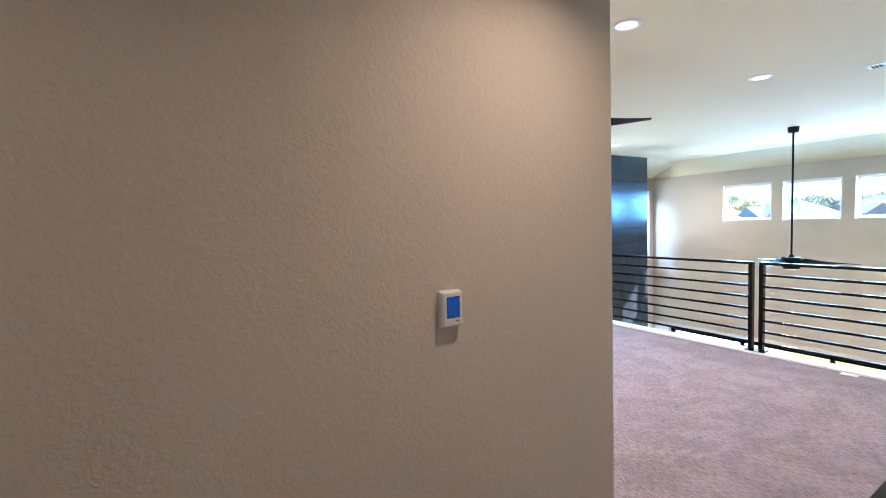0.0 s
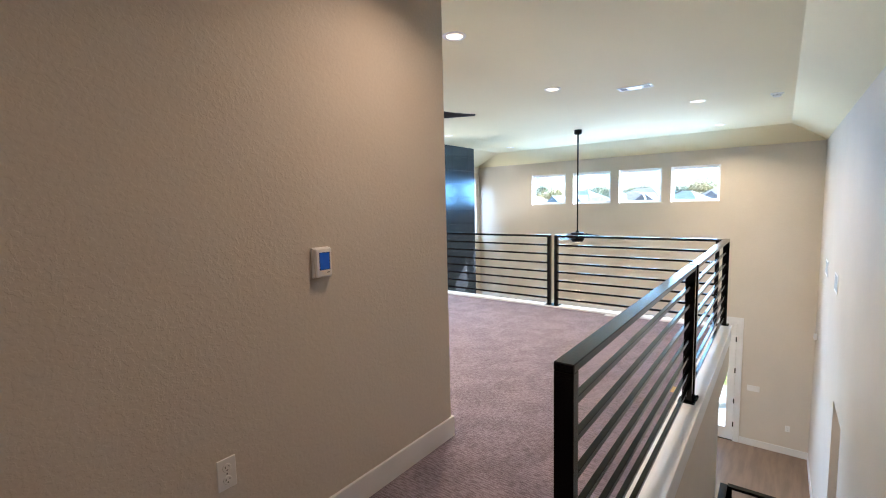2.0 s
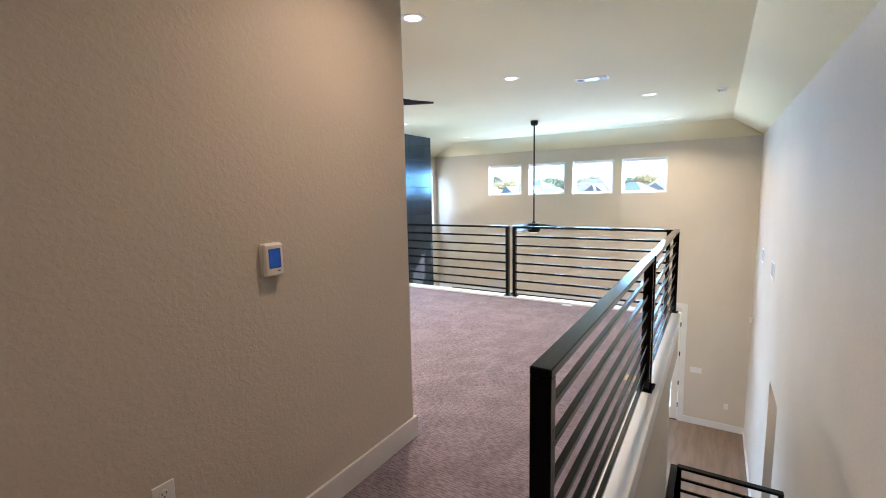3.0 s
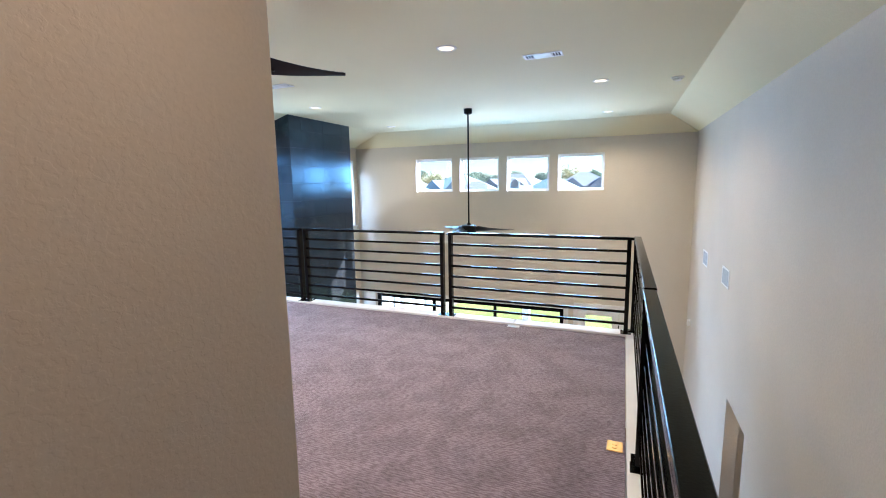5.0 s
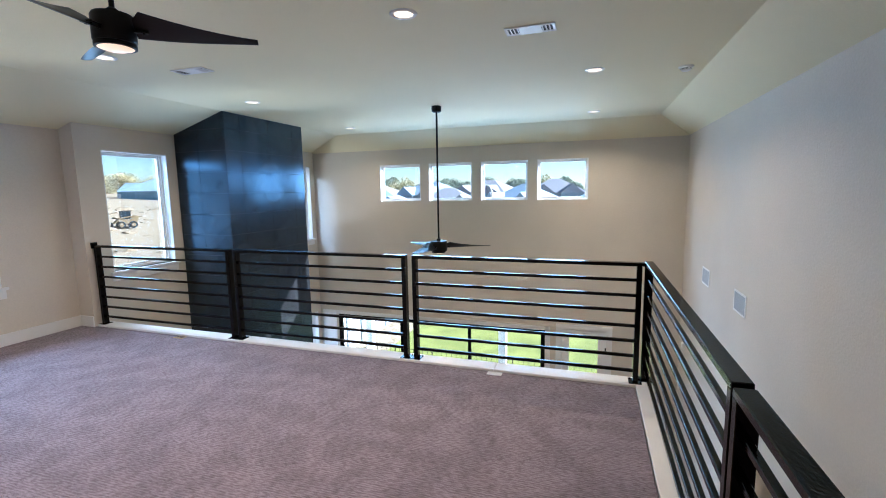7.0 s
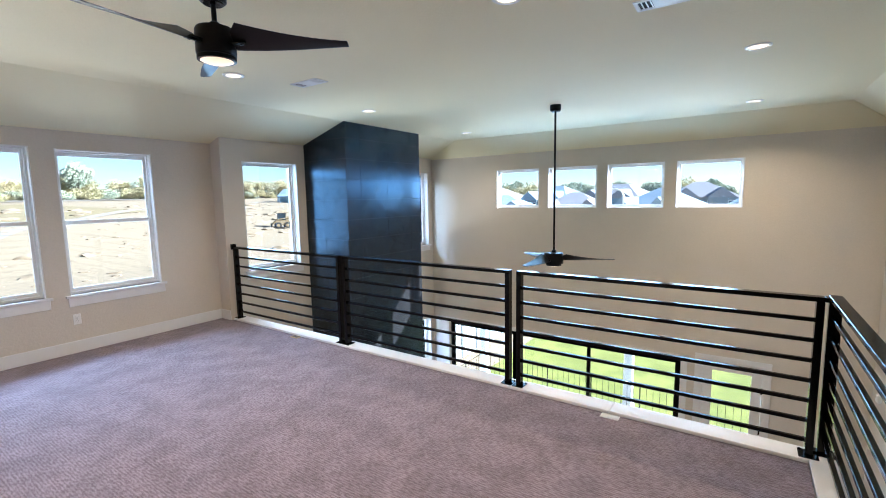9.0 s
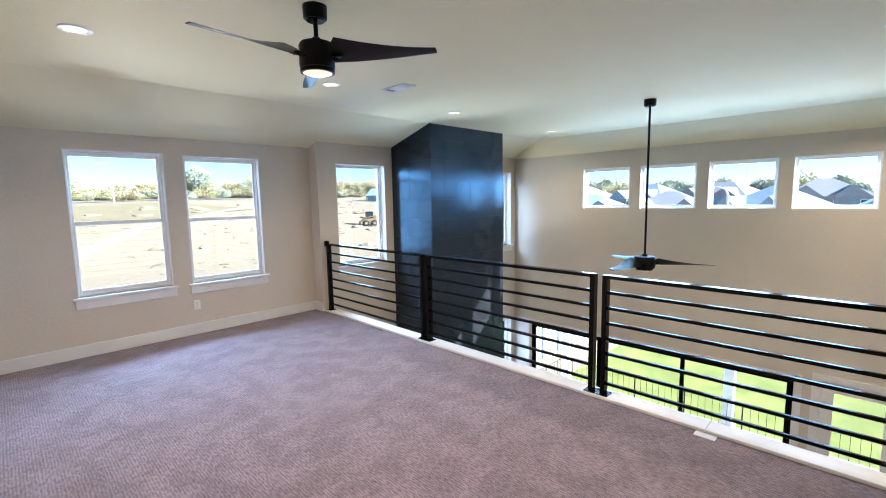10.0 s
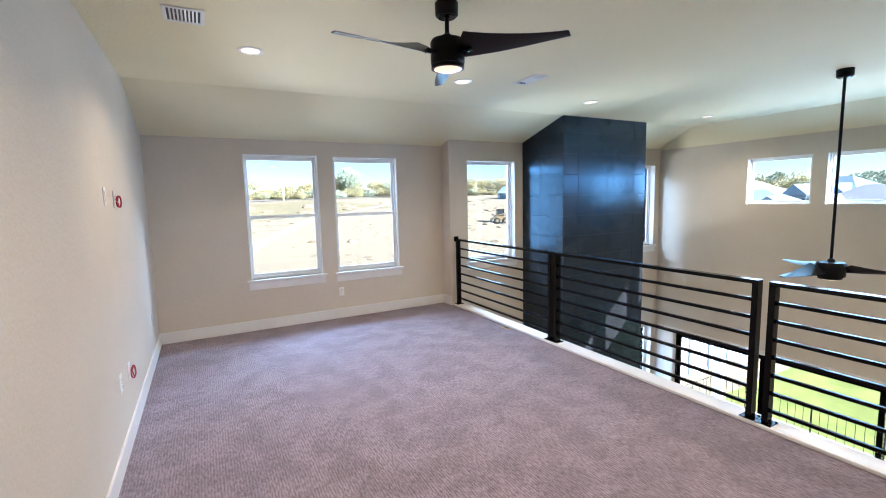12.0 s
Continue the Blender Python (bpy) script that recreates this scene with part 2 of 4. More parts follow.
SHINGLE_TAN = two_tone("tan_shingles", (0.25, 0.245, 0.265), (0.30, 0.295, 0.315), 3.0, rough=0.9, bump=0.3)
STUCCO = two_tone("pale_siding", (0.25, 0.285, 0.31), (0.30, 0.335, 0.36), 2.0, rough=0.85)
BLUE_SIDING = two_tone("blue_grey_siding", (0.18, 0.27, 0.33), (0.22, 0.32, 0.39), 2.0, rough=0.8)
WINDOW_DARK = material("dark_glazing", (0.03, 0.04, 0.05), rough=0.1, vary=0.1)
YELLOW = material("machine_yellow", (0.24, 0.17, 0.085), rough=0.5, vary=0.15, scale=6)
RUBBER = material("tyre_rubber", (0.02, 0.02, 0.02), rough=0.8, vary=0.2, scale=12)


# ---- mesh helpers ----
def box(bm, a, b, bevel=0.0, seg=1):
    """An upright box between two corners, its edges rounded."""
    lo, hi = [min(p, q) for p, q in zip(a, b)], [max(p, q) for p, q in zip(a, b)]
    r = bmesh.ops.create_cube(bm, size=1.0)
    for v in r["verts"]:
        v.co = Vector([l + (c + 0.5) * (h - l) for c, l, h in zip(v.co, lo, hi)])
    if bevel:
        es = list({e for v in r["verts"] for e in v.link_edges})
        bmesh.ops.bevel(bm, geom=es, offset=bevel, segments=seg, affect="EDGES", profile=0.5, clamp_overlap=True)
    return bm


def boxes(*pairs, bevel=0.0):
    bm = bmesh.new()
    for a, b in pairs:
        box(bm, a, b, bevel)
    return bm


def lathe(profile, seg=32, cap=True):
    """A turned shape round z from rows of (radius, height)."""
    bm = bmesh.new()
    rings = []
    for r, z in profile:
        rings.append([bm.verts.new((r * math.cos(2 * math.pi * k / seg), r * math.sin(2 * math.pi * k / seg), z)) for k in range(seg)])
    for lo, hi in zip(rings, rings[1:]):
        for k in range(seg):
            bm.faces.new((lo[k], lo[(k + 1) % seg], hi[(k + 1) % seg], hi[k]))
    if cap:
        for ring in (rings[0][::-1], rings[-1]):
            bm.faces.new(ring)
    bmesh.ops.recalc_face_normals(bm, faces=bm.faces)
    return bm


def moved(bm, m):
    bmesh.ops.transform(bm, matrix=m, verts=bm.verts)
    return bm


def tube(path, radius, seg=8):
    """A round bar bent along a line of points."""
    bm = bmesh.new()
    pts, rings = [Vector(p) for p in path], []
    for k, p in enumerate(pts):
        d = (pts[min(k + 1, len(pts) - 1)] - pts[max(k - 1, 0)]).normalized()
        side = d.cross(Vector((0, 0, 1)))
        side = side.normalized() if side.length > 1e-4 else Vector((1, 0, 0))
        up = side.cross(d)
        rings.append([bm.verts.new(p + radius * (math.cos(a) * side + math.sin(a) * up)) for a in [2 * math.pi * j / seg for j in range(seg)]])
    for lo, hi in zip(rings, rings[1:]):
        for k in range(seg):
            bm.faces.new((lo[k], lo[(k + 1) % seg], hi[(k + 1) % seg], hi[k]))
    bm.faces.new(rings[0][::-1])
    bm.faces.new(rings[-1])
    bmesh.ops.recalc_face_normals(bm, faces=bm.faces)
    return bm


def mesh_of(name, bm, mat, smooth=False):
    me = bpy.data.meshes.new(name)
    bm.to_mesh(me)
    bm.free()
    me.materials.append(mat)
    if smooth:
        me.polygons.foreach_set("use_smooth", [True] * len(me.polygons))
        me.set_sharp_from_angle(angle=radians(35))
    return me


def part(name, bm, mat, parent=None, label="", smooth=False, at=None):
    ob = new(name, mesh_of(name, bm, mat, smooth))
    if parent is not None:
        ob.parent = parent
    if at is not None:
        ob.matrix_basis = at
    if label:
        ob["label"] = label
    return ob


def thing(name, m, label, category, group=""):
    ob = new(name)
    ob.empty_display_size = 0.1
    ob.matrix_basis = m
    return tagged(ob, label, category, group)


def structure(name, bm, mat, label="", category="", smooth=False):
    ob = part(name, bm, mat, smooth=smooth)
    return tagged(ob, label, category, kind="structure")


def wall(name, axis, face, depth, u, z, holes, label, mat=None):
    """A wall in the plane axis = face, depth thick behind it, from u[0] to u[1], with holes (u0, u1, z0, z1) cut through."""
    us = sorted({*u, *[h[0] for h in holes], *[h[1] for h in holes]})
    zs = sorted({*z, *[h[2] for h in holes], *[h[3] for h in holes]})
    bm = bmesh.new()
    back = face + depth
    grid = {}

    def vert(i, j, k):
        if (i, j, k) not in grid:
            p = (face, us[i], zs[j]) if axis == "x" else (us[i], face, zs[j])
            q = (back, us[i], zs[j]) if axis == "x" else (us[i], back, zs[j])
            grid[i, j, k] = bm.verts.new(p if k == 0 else q)
        return grid[i, j, k]
    solid = {(i, j) for i in range(len(us) - 1) for j in range(len(zs) - 1)
             if not any(h[0] <= us[i] < h[1] and h[2] <= zs[j] < h[3] for h in holes)}
    for i, j in solid:
        for k in (0, 1):
            bm.faces.new([vert(i, j, k), vert(i + 1, j, k), vert(i + 1, j + 1, k), vert(i, j + 1, k)])
        for di, dj, e in ((-1, 0, ((0, 0), (0, 1))), (1, 0, ((1, 0), (1, 1))), (0, -1, ((0, 0), (1, 0))), (0, 1, ((0, 1), (1, 1)))):
            if (i + di, j + dj) not in solid:
                (a, b), (c, d) = e
                bm.faces.new([vert(i + a, j + b, 0), vert(i + c, j + d, 0), vert(i + c, j + d, 1), vert(i + a, j + b, 1)])
    bmesh.ops.recalc_face_normals(bm, faces=bm.faces)
    return structure(name, bm, mat or PAINT, label, "wall")


# ---- the plan ----
CEILING, LOW = 2.745, -3.55
X_TV, X_NEAR, Y_NEAR = 1.262, 1.466, 1.36
Y_LOFT, Y_GREAT, X_JOG, X_FAR, Y_RIGHT = 6.70, 6.468, 5.045, 9.82, -0.858
X_RAIL, Y_RAIL, RAIL_TOP = 5.145, 0.221, 1.012
X_WEST = -2.2

# openings: u0, u1, z0, z1
WIN_A, WIN_B = (2.284, 3.192, 0.648, 2.220), (3.392, 4.312, 0.640, 2.210)
WIN_L, WIN_R = (5.345, 6.255, 0.64, 2.178), (8.80, 9.68, 0.60, 2.16)
WIN_RL = (8.80, 9.70, -3.0, -1.05)
CLEAR = [(3.958, 4.862, 1.402, 2.143), (2.882, 3.784, 1.402, 2.143), (1.810, 2.714, 1.402, 2.143), (0.737, 1.640, 1.402, 2.143)]
SLIDER, DOOR = (1.46, 6.04, LOW, -1.10), (0.335, 1.165, LOW, -1.03)
PASSAGE = (5.34, 6.18, LOW, -0.985)

floor_bm = boxes(((X_WEST, Y_RAIL + 0.076, -0.30), (5.069, Y_LOFT, 0.0)), ((X_WEST, Y_RIGHT, -0.30), (0.50, Y_RAIL + 0.076, 0.0)))
structure("floor", floor_bm, CARPET, "mauve-grey patterned cut-pile carpet on the loft floor", "carpet")
structure("floor_lower", boxes(((-2.2, -4.0, LOW - 0.2), (X_FAR, Y_LOFT, LOW))), WOOD, "brown wood-look floor of the room below", "floor")

def round_end(ob, x, radius=0.008):
    """Bullnose bead on the upright corners of a wall's free end."""
    bm = bmesh.new()
    bm.from_mesh(ob.data)
    es = [e for e in bm.edges if all(abs(v.co.x - x) < 1e-4 for v in e.verts) and abs(e.verts[0].co.z - e.verts[1].co.z) > 1]
    r = bmesh.ops.bevel(bm, geom=es, offset=radius, segments=5, affect="EDGES", profile=0.5)
    for f in r["faces"]:
        f.smooth = True
    bm.to_mesh(ob.data)
    bm.free()


round_end(wall("wall_hall", "y", Y_NEAR, 0.14, (X_WEST, X_NEAR), (0.0, 2.9), [], "beige textured hall wall with rounded corner"), X_NEAR)
wall("wall_media", "x", X_TV, -0.14, (Y_NEAR + 0.14, Y_LOFT), (0.0, 2.9), [], "beige textured plaster loft wall")
wall("wall_loft", "y", Y_LOFT, 0.16, (X_TV - 0.14, X_JOG + 0.15), (LOW, 2.95), [WIN_A, WIN_B], "beige loft wall with two sash windows")
wall("wall_great", "y", Y_GREAT, 0.24, (X_JOG, X_FAR + 0.16), (LOW, 2.95), [WIN_L, WIN_R, WIN_RL], "beige double-height wall beside the fireplace")
wall("wall_far", "x", X_FAR, 0.16, (Y_RIGHT - 0.14, Y_GREAT), (LOW, 2.95), CLEAR + [SLIDER, DOOR], "beige double-height wall with a row of high windows")
wall("wall_right", "y", Y_RIGHT, -0.14, (X_WEST - 0.14, X_FAR), (LOW, 2.95), [PASSAGE], "tall beige wall along the stairwell")
wall("wall_west", "x", X_WEST, -0.14, (Y_RIGHT, Y_NEAR), (0.0, 2.95), [], "beige hall end wall")
wall("wall_under_loft", "y", Y_RAIL - 0.075, 0.12, (0.5, 5.2), (LOW, -0.16), [(4.25, 5.2, LOW, -0.5)], "beige wall below the loft edge")
wall("wall_under_west", "x", 0.38, -0.1, (Y_RIGHT, Y_RAIL), (LOW, -0.3), [], "beige wall under the hall")
wall("wall_low_west", "x", X_TV - 0.3, -0.12, (Y_RAIL + 0.05, Y_LOFT), (LOW, -0.3), [], "beige lower room wall")
# One end wall stops short of the roof: an added, unseen gap for daylight.
structure("wall_passage", boxes(((4.1, -1.9, LOW), (6.9, -1.8, -0.4)), ((6.9, -1.9, LOW), (7.0, -0.99, -0.4)), ((4.0, -1.9, LOW), (4.1, -0.99, -1.1)),
                                ((4.0, -1.9, -0.75), (7.0, -0.99, -0.60))), PAINT, "beige side passage walls", "wall")

# ceiling: flat field, low slopes to the outer walls
FX, FY0, FY1 = 9.36, -0.34, 5.56
cb = bmesh.new()


def ceiling_slab(bm, pts):
    lo = [bm.verts.new(p) for p in pts]
    hi = [bm.verts.new((p[0], p[1], 3.25)) for p in pts]
    bm.faces.new(lo[::-1])
    bm.faces.new(hi)
    for k in range(len(pts)):
        j = (k + 1) % len(pts)
        bm.faces.new((lo[k], lo[j], hi[j], hi[k]))


S_R, S_L, S_F = (CEILING - 2.457) / (FY0 - Y_RIGHT), (CEILING - 2.47) / (Y_GREAT - FY1), (CEILING - 2.445) / (X_FAR - FX)
OUT = 0.12
R0, L0, F0 = (Y_RIGHT - OUT, 2.457 - OUT * S_R), (Y_LOFT + 0.05, 2.47 - (Y_LOFT + 0.05 - Y_GREAT) * S_L), (X_FAR + OUT, 2.445 - OUT * S_F)
W = X_WEST - 0.2
ceiling_slab(cb, [(W, FY0, CEILING), (FX, FY0, CEILING), (FX, FY1, CEILING), (W, FY1, CEILING)])
ceiling_slab(cb, [(W, R0[0], R0[1]), (F0[0], R0[0], R0[1]), (FX, FY0, CEILING), (W, FY0, CEILING)])
ceiling_slab(cb, [(FX, FY0, CEILING), (F0[0], R0[0], F0[1]), (F0[0], L0[0], F0[1]), (FX, FY1, CEILING)])
ceiling_slab(cb, [(W, FY1, CEILING), (FX, FY1, CEILING), (F0[0], L0[0], L0[1]), (W, L0[0], L0[1])])
bmesh.ops.remove_doubles(cb, verts=cb.verts, dist=1e-4)
bmesh.ops.recalc_face_normals(cb, faces=cb.faces)
structure("ceiling", cb, CEIL, "pale beige textured ceiling with sloped edges", "ceiling")


# ---- trim ----
def baseboard(name, runs, h=0.133, d=0.015, z=0.0):
    """Flat boards with an eased top; runs are (axis, face, side, u0, u1)."""
    bm = bmesh.new()
    for axis, face, side, u0, u1 in runs:
        a = (face, u0, z) if axis == "x" else (u0, face, z)
        b = (face + side * d, u1, z + h) if axis == "x" else (u1, face + side * d, z + h)
        box(bm, a, b, 0.003)
    return structure(name, bm, WHITE, "white painted baseboard", "baseboard")


baseboard("baseboard_1", [("y", Y_NEAR, -1, X_WEST, X_NEAR + 0.015), ("x", X_NEAR, 1, Y_NEAR, Y_NEAR + 0.14)])
baseboard("baseboard_2", [("x", X_TV, 1, Y_NEAR + 0.14, Y_LOFT), ("y", Y_LOFT, -1, X_TV + 0.015, X_JOG - 0.015), ("x", X_JOG, -1, Y_GREAT, Y_LOFT)])
baseboard("baseboard_3", [("x", X_FAR, -1, Y_RIGHT, 0.24), ("y", Y_RIGHT, 1, 6.20, X_FAR - 0.015), ("x", X_FAR, -1, 1.26, 1.45)], h=0.14, z=LOW)

# white cap along the loft edge, with the fascia below it
structure("trim_cap", boxes(((5.075, Y_RAIL + 0.070, -0.005), (5.24, 1.452, 0.02)), ((5.075, 1.4545, -0.005), (5.24, Y_GREAT, 0.02)), ((0.50, Y_RAIL - 0.095, -0.005), (5.24, Y_RAIL + 0.070, 0.02)), bevel=0.004),
          WHITE, "white painted cap board along the loft edge", "trim")
structure("trim_fascia", boxes(((5.205, Y_RAIL - 0.085, -0.16), (5.225, Y_GREAT, -0.005)), ((0.50, Y_RAIL - 0.085, -0.16), (5.205, Y_RAIL - 0.066, -0.005))),
          WHITE, "white painted fascia under the loft edge", "trim")
structure("wall_edge", boxes(((5.10, Y_RAIL - 0.06, -0.35), (5.2, Y_GREAT, -0.006))), PAINT, "beige edge of the loft floor", "wall")


# ---- windows ----
def sash_window(name, opening, face, label, double=True, sill=True, axis="y", deep=0.10):
    """A white vinyl window set back in its opening: frame, sashes, panes, stool and apron."""
    u0, u1, z0, z1 = opening
    ob = thing(name, pose(0, 0, 0), label, "window")
    ob["kind"] = "structure"

    def b(*pairs, bevel=0.003):
        bm = bmesh.new()
        for (ua, da, za), (ub, db, zb) in pairs:
            if axis == "y":
                box(bm, (ua, face + da, za), (ub, face + db, zb), bevel)
            else:
                box(bm, (face + da, ua, za), (face + db, ub, zb), bevel)
        return bm
    f = 0.030
    part("window_frame", b(((u0, deep - 0.03, z0), (u0 + f, deep + 0.05, z1)), ((u1 - f, deep - 0.03, z0), (u1, deep + 0.05, z1)),
                           ((u0 + f, deep - 0.03, z1 - f), (u1 - f, deep + 0.05, z1)), ((u0 + f, deep - 0.03, z0), (u1 - f, deep + 0.05, z0 + f))), VINYL, ob)
    part("jamb_liner", b(((u0 + 0.001, 0.001, z0), (u0 + 0.012, deep - 0.03, z1)), ((u1 - 0.012, 0.001, z0), (u1 - 0.001, deep - 0.03, z1)),
                         ((u0 + 0.012, 0.001, z1 - 0.012), (u1 - 0.012, deep - 0.03, z1 - 0.001)), bevel=0.001), WHITE, ob)
    mid = (z0 + z1) / 2 if double else z1
    s, r = 0.024, 0.036 if double else 0.024
    spans = [(z0 + f, mid + 0.022, 0.0), (mid - 0.022, z1 - f, 0.025)] if double else [(z0 + f, z1 - f, 0.01)]
    for za, zb, off in spans:
        d0, d1 = deep - 0.015 + off, deep + 0.012 + off
        sash = part("sash", b(((u0 + f, d0, za), (u0 + f + s, d1, zb)), ((u1 - f - s, d0, za), (u1 - f, d1, zb)),
                              ((u0 + f + s, d0, za), (u1 - f - s, d1, za + r)), ((u0 + f + s, d0, zb - r), (u1 - f - s, d1, zb))), VINYL, ob)
        pane = part("pane", b(((u0 + f + s - 0.004, d0 + 0.010, za + r - 0.004), (u1 - f - s + 0.004, d0 + 0.015, zb - r + 0.004)), bevel=0), GLASS, sash, "clear glass pane")
        pane.visible_shadow = False
    if sill:
        part("window_sill", b(((u0 - 0.045, -0.035, z0 - 0.028), (u1 + 0.045, deep - 0.03, z0))), WHITE, ob)
        part("apron", b(((u0 - 0.025, -0.016, z0 - 0.125), (u1 + 0.025, -0.001, z0 - 0.028))), WHITE, ob)
    return ob


sash_window("window_1", WIN_A, Y_LOFT, "white double-hung window with stool and apron")
sash_window("window_2", WIN_B, Y_LOFT, "white double-hung window with stool and apron")
sash_window("window_3", WIN_L, Y_GREAT, "tall white picture window beside the black fireplace", double=False, deep=0.13)
sash_window("window_4", WIN_R, Y_GREAT, "tall white picture window beside the far corner", double=False, deep=0.13)
sash_window("window_5", WIN_RL, Y_GREAT, "white lower window beside the fireplace", double=False, deep=0.13)
for k, op in enumerate(CLEAR):
    sash_window(f"window_{6 + k}", op, X_FAR, "small white high window near the ceiling", double=False, sill=False, axis="x", deep=0.09)

# ---- fireplace ----
FP = (6.40, 8.165, 5.535)


def fireplace():
    ob = thing("fireplace", pose(0, 0, 0), "full-height black tiled fireplace chimney breast", "fireplace")
    part("core", boxes(((FP[0] + 0.012, FP[2] + 0.012, LOW), (FP[1] - 0.012, Y_GREAT, 3.0))), GROUT, ob)
    tw, th, g, d = 0.60, 0.30, 0.005, 0.012
    meshes = {}

    def tile(w, h, axis):
        key = (round(w, 3), round(h, 3), axis)
        if key not in meshes:
            bm = boxes(((0, 0, 0), (w, d, h)) if axis == "y" else ((0, 0, 0), (d, w, h)), bevel=0.0012)
            meshes[key] = mesh_of("tile", bm, TILE)
        return meshes[key]
    rows = [1.92 + th * k for k in range(-19, 5)]
    for z in rows:
        h = th - g if z + th < 3.0 else 2.99 - z
        for us, axis in (([FP[0], FP[0] + 0.295, FP[0] + 0.895, FP[0] + 1.485, FP[1]], "y"), ([FP[2] + d, FP[2] + 0.50, Y_GREAT], "x"), ([FP[2] + d, FP[2] + 0.50, Y_GREAT], "x2")):
            for a, b in zip(us, us[1:]):
                t = new("tile", tile(b - a - g, h, "y" if axis == "y" else "x"))
                t.parent = ob
                t.location = (a, FP[2], z) if axis == "y" else (FP[0], a, z) if axis == "x" else (FP[1] - d, a, z)


fireplace()


# ---- railings ----
def rail_panel(name, a, b, direction, label, first_post=True, last_post=True, z=0.02, top=RAIL_TOP, posts=(), group="loft railing panels"):
    """A welded steel panel from a to b along an axis: flat top rail, seven bars, posts on base plates."""
    (x, y), n = a, math.dist(a, b)
    ob = thing(name, pose(x, y, z, 0, 0, 0 if direction == "x" else 90), label, "railing", group)
    h = top - z
    part("top_rail", boxes(((0, -0.032, h - 0.028), (n, 0.032, h)), bevel=0.003), STEEL, ob)
    w = 0.020
    stops = ([w] if first_post else []) + list(posts) + ([n - w] if last_post else [])
    for u in stops:
        part("post", boxes(((u - w, -0.0312, 0.006), (u + w, 0.0312, h - 0.028)), bevel=0.002), STEEL, ob)
        part("base_plate", boxes(((u - 0.05, -0.055, 0.0), (u + 0.05, 0.055, 0.006)), bevel=0.0015), STEEL, ob)
        for du in (-0.038, 0.038):
            part("bolt", moved(lathe([(0.007, 0.006), (0.007, 0.011), (0.004, 0.013)], 6), Matrix.Translation((u + du, -0.044, 0))), STEEL, ob)
    for k in range(7):
        zz = 0.085 + k * (h - 0.026 - 0.085) / 7 
        part("bar", boxes(((0.01, -0.012, zz - 0.003), (n - 0.01, 0.012, zz + 0.021)), bevel=0.002), STEEL, ob)
    return ob


R_LABEL = "black steel horizontal-bar guard panel on the white cap"
rail_panel("railing", (X_RAIL, 0.272), (X_RAIL, 2.235), "y", R_LABEL)
rail_panel("railing", (X_RAIL, 2.30), (X_RAIL, 4.312), "y", R_LABEL)
rail_panel("railing", (X_RAIL, 4.372), (X_RAIL, 6.44), "y", R_LABEL)
rail_panel("railing", (0.498, Y_RAIL), (2.815, Y_RAIL), "x", R_LABEL + " above the stairs")
rail_panel("railing", (2.855, Y_RAIL - 0.006), (5.225, Y_RAIL - 0.006), "x", R_LABEL + " above the stairs")
corner = thing("rail_joint", pose(X_RAIL, Y_RAIL - 0.006, RAIL_TOP - 0.001), "black steel joint of the top rails at the corner", "railing joint")
part("bar", boxes(((-0.031, 0.0335, -0.027), (0.031, 0.0565, 0.0)), bevel=0.002), STEEL, corner)
flange = thing("wall_flange", pose(X_RAIL, Y_GREAT, RAIL_TOP - 0.011), "black square wall flange at the railing's end", "flange")
part("plate", boxes(((-0.045, -0.03, -0.03), (0.02, 0.0, 0.045)), bevel=0.002), STEEL, flange)
rail_panel("stair_railing", (4.32, -0.84), (4.32, 0.05), "y", "black steel guard at the stair landing below", z=-2.40, top=-1.39, group="stair railings")
rail_panel("stair_railing", (3.72, 0.08), (4.32, 0.08), "x", "black steel guard beside the lower stair", z=-2.40, top=-1.39, group="stair railings")

# stairs down to the landing
sb = bmesh.new()
for k in range(13):
    box(sb, (0.50 + 0.245 * k, Y_RIGHT, LOW), (0.50 + 0.245 * (k + 1), Y_RAIL - 0.08, -0.185 * (k + 1)), 0.004)
box(sb, (0.50 + 0.245 * 13, Y_RIGHT, LOW), (4.37, Y_RAIL - 0.08, -2.405), 0.004)
structure("stairs", sb, CARPET, "carpeted stair flight down to a landing", "stairs")


# ---- outdoors ----
def hill(x, y):
    """Height of the graded land: level by the house, rising to a low wooded ridge on the north."""
    d = max(0.0, y - 45.0)
    return -3.75 + 8.5 * (1 - math.exp(-d / 60.0)) + 0.25 * noise.noise((x * 0.05, y * 0.05, 1)) * min(1, d / 10)


gb = bmesh.new()
xs = [-900, -400, -200] + [-120 + 6 * k for k in range(54)] + [260, 420, 900]
ys = [-900, -400, -150, -60, -25, 0, 12, 20] + [26 + 6 * k for k in range(30)] + [260, 420, 900]
gv = [[gb.verts.new((x, y, hill(x, y))) for y in ys] for x in xs]
for i in range(len(xs) - 1):
    for j in range(len(ys) - 1):
        gb.faces.new((gv[i][j], gv[i + 1][j], gv[i + 1][j + 1], gv[i][j + 1]))
structure("ground", gb, DIRT, "pale graded earth of building lots", "ground", smooth=True)
structure("lawn", boxes(((12.95, -30, -3.76), (60.0, 7.1, -3.72))), LAWN, "bright green mown back lawn", "lawn")
structure("patio", boxes(((X_FAR + 0.16, -3.0, -3.76), (12.95, 7.1, -3.56))), CONCRETE, "pale concrete covered patio slab", "patio")
# Unseen roof, added over the columns; it keeps sun off the lower floor.
structure("patio_roof", boxes(((X_FAR + 0.16, -3.0, -0.55), (13.2, 7.3, -0.35))), WHITE, "flat white patio roof", "roof")


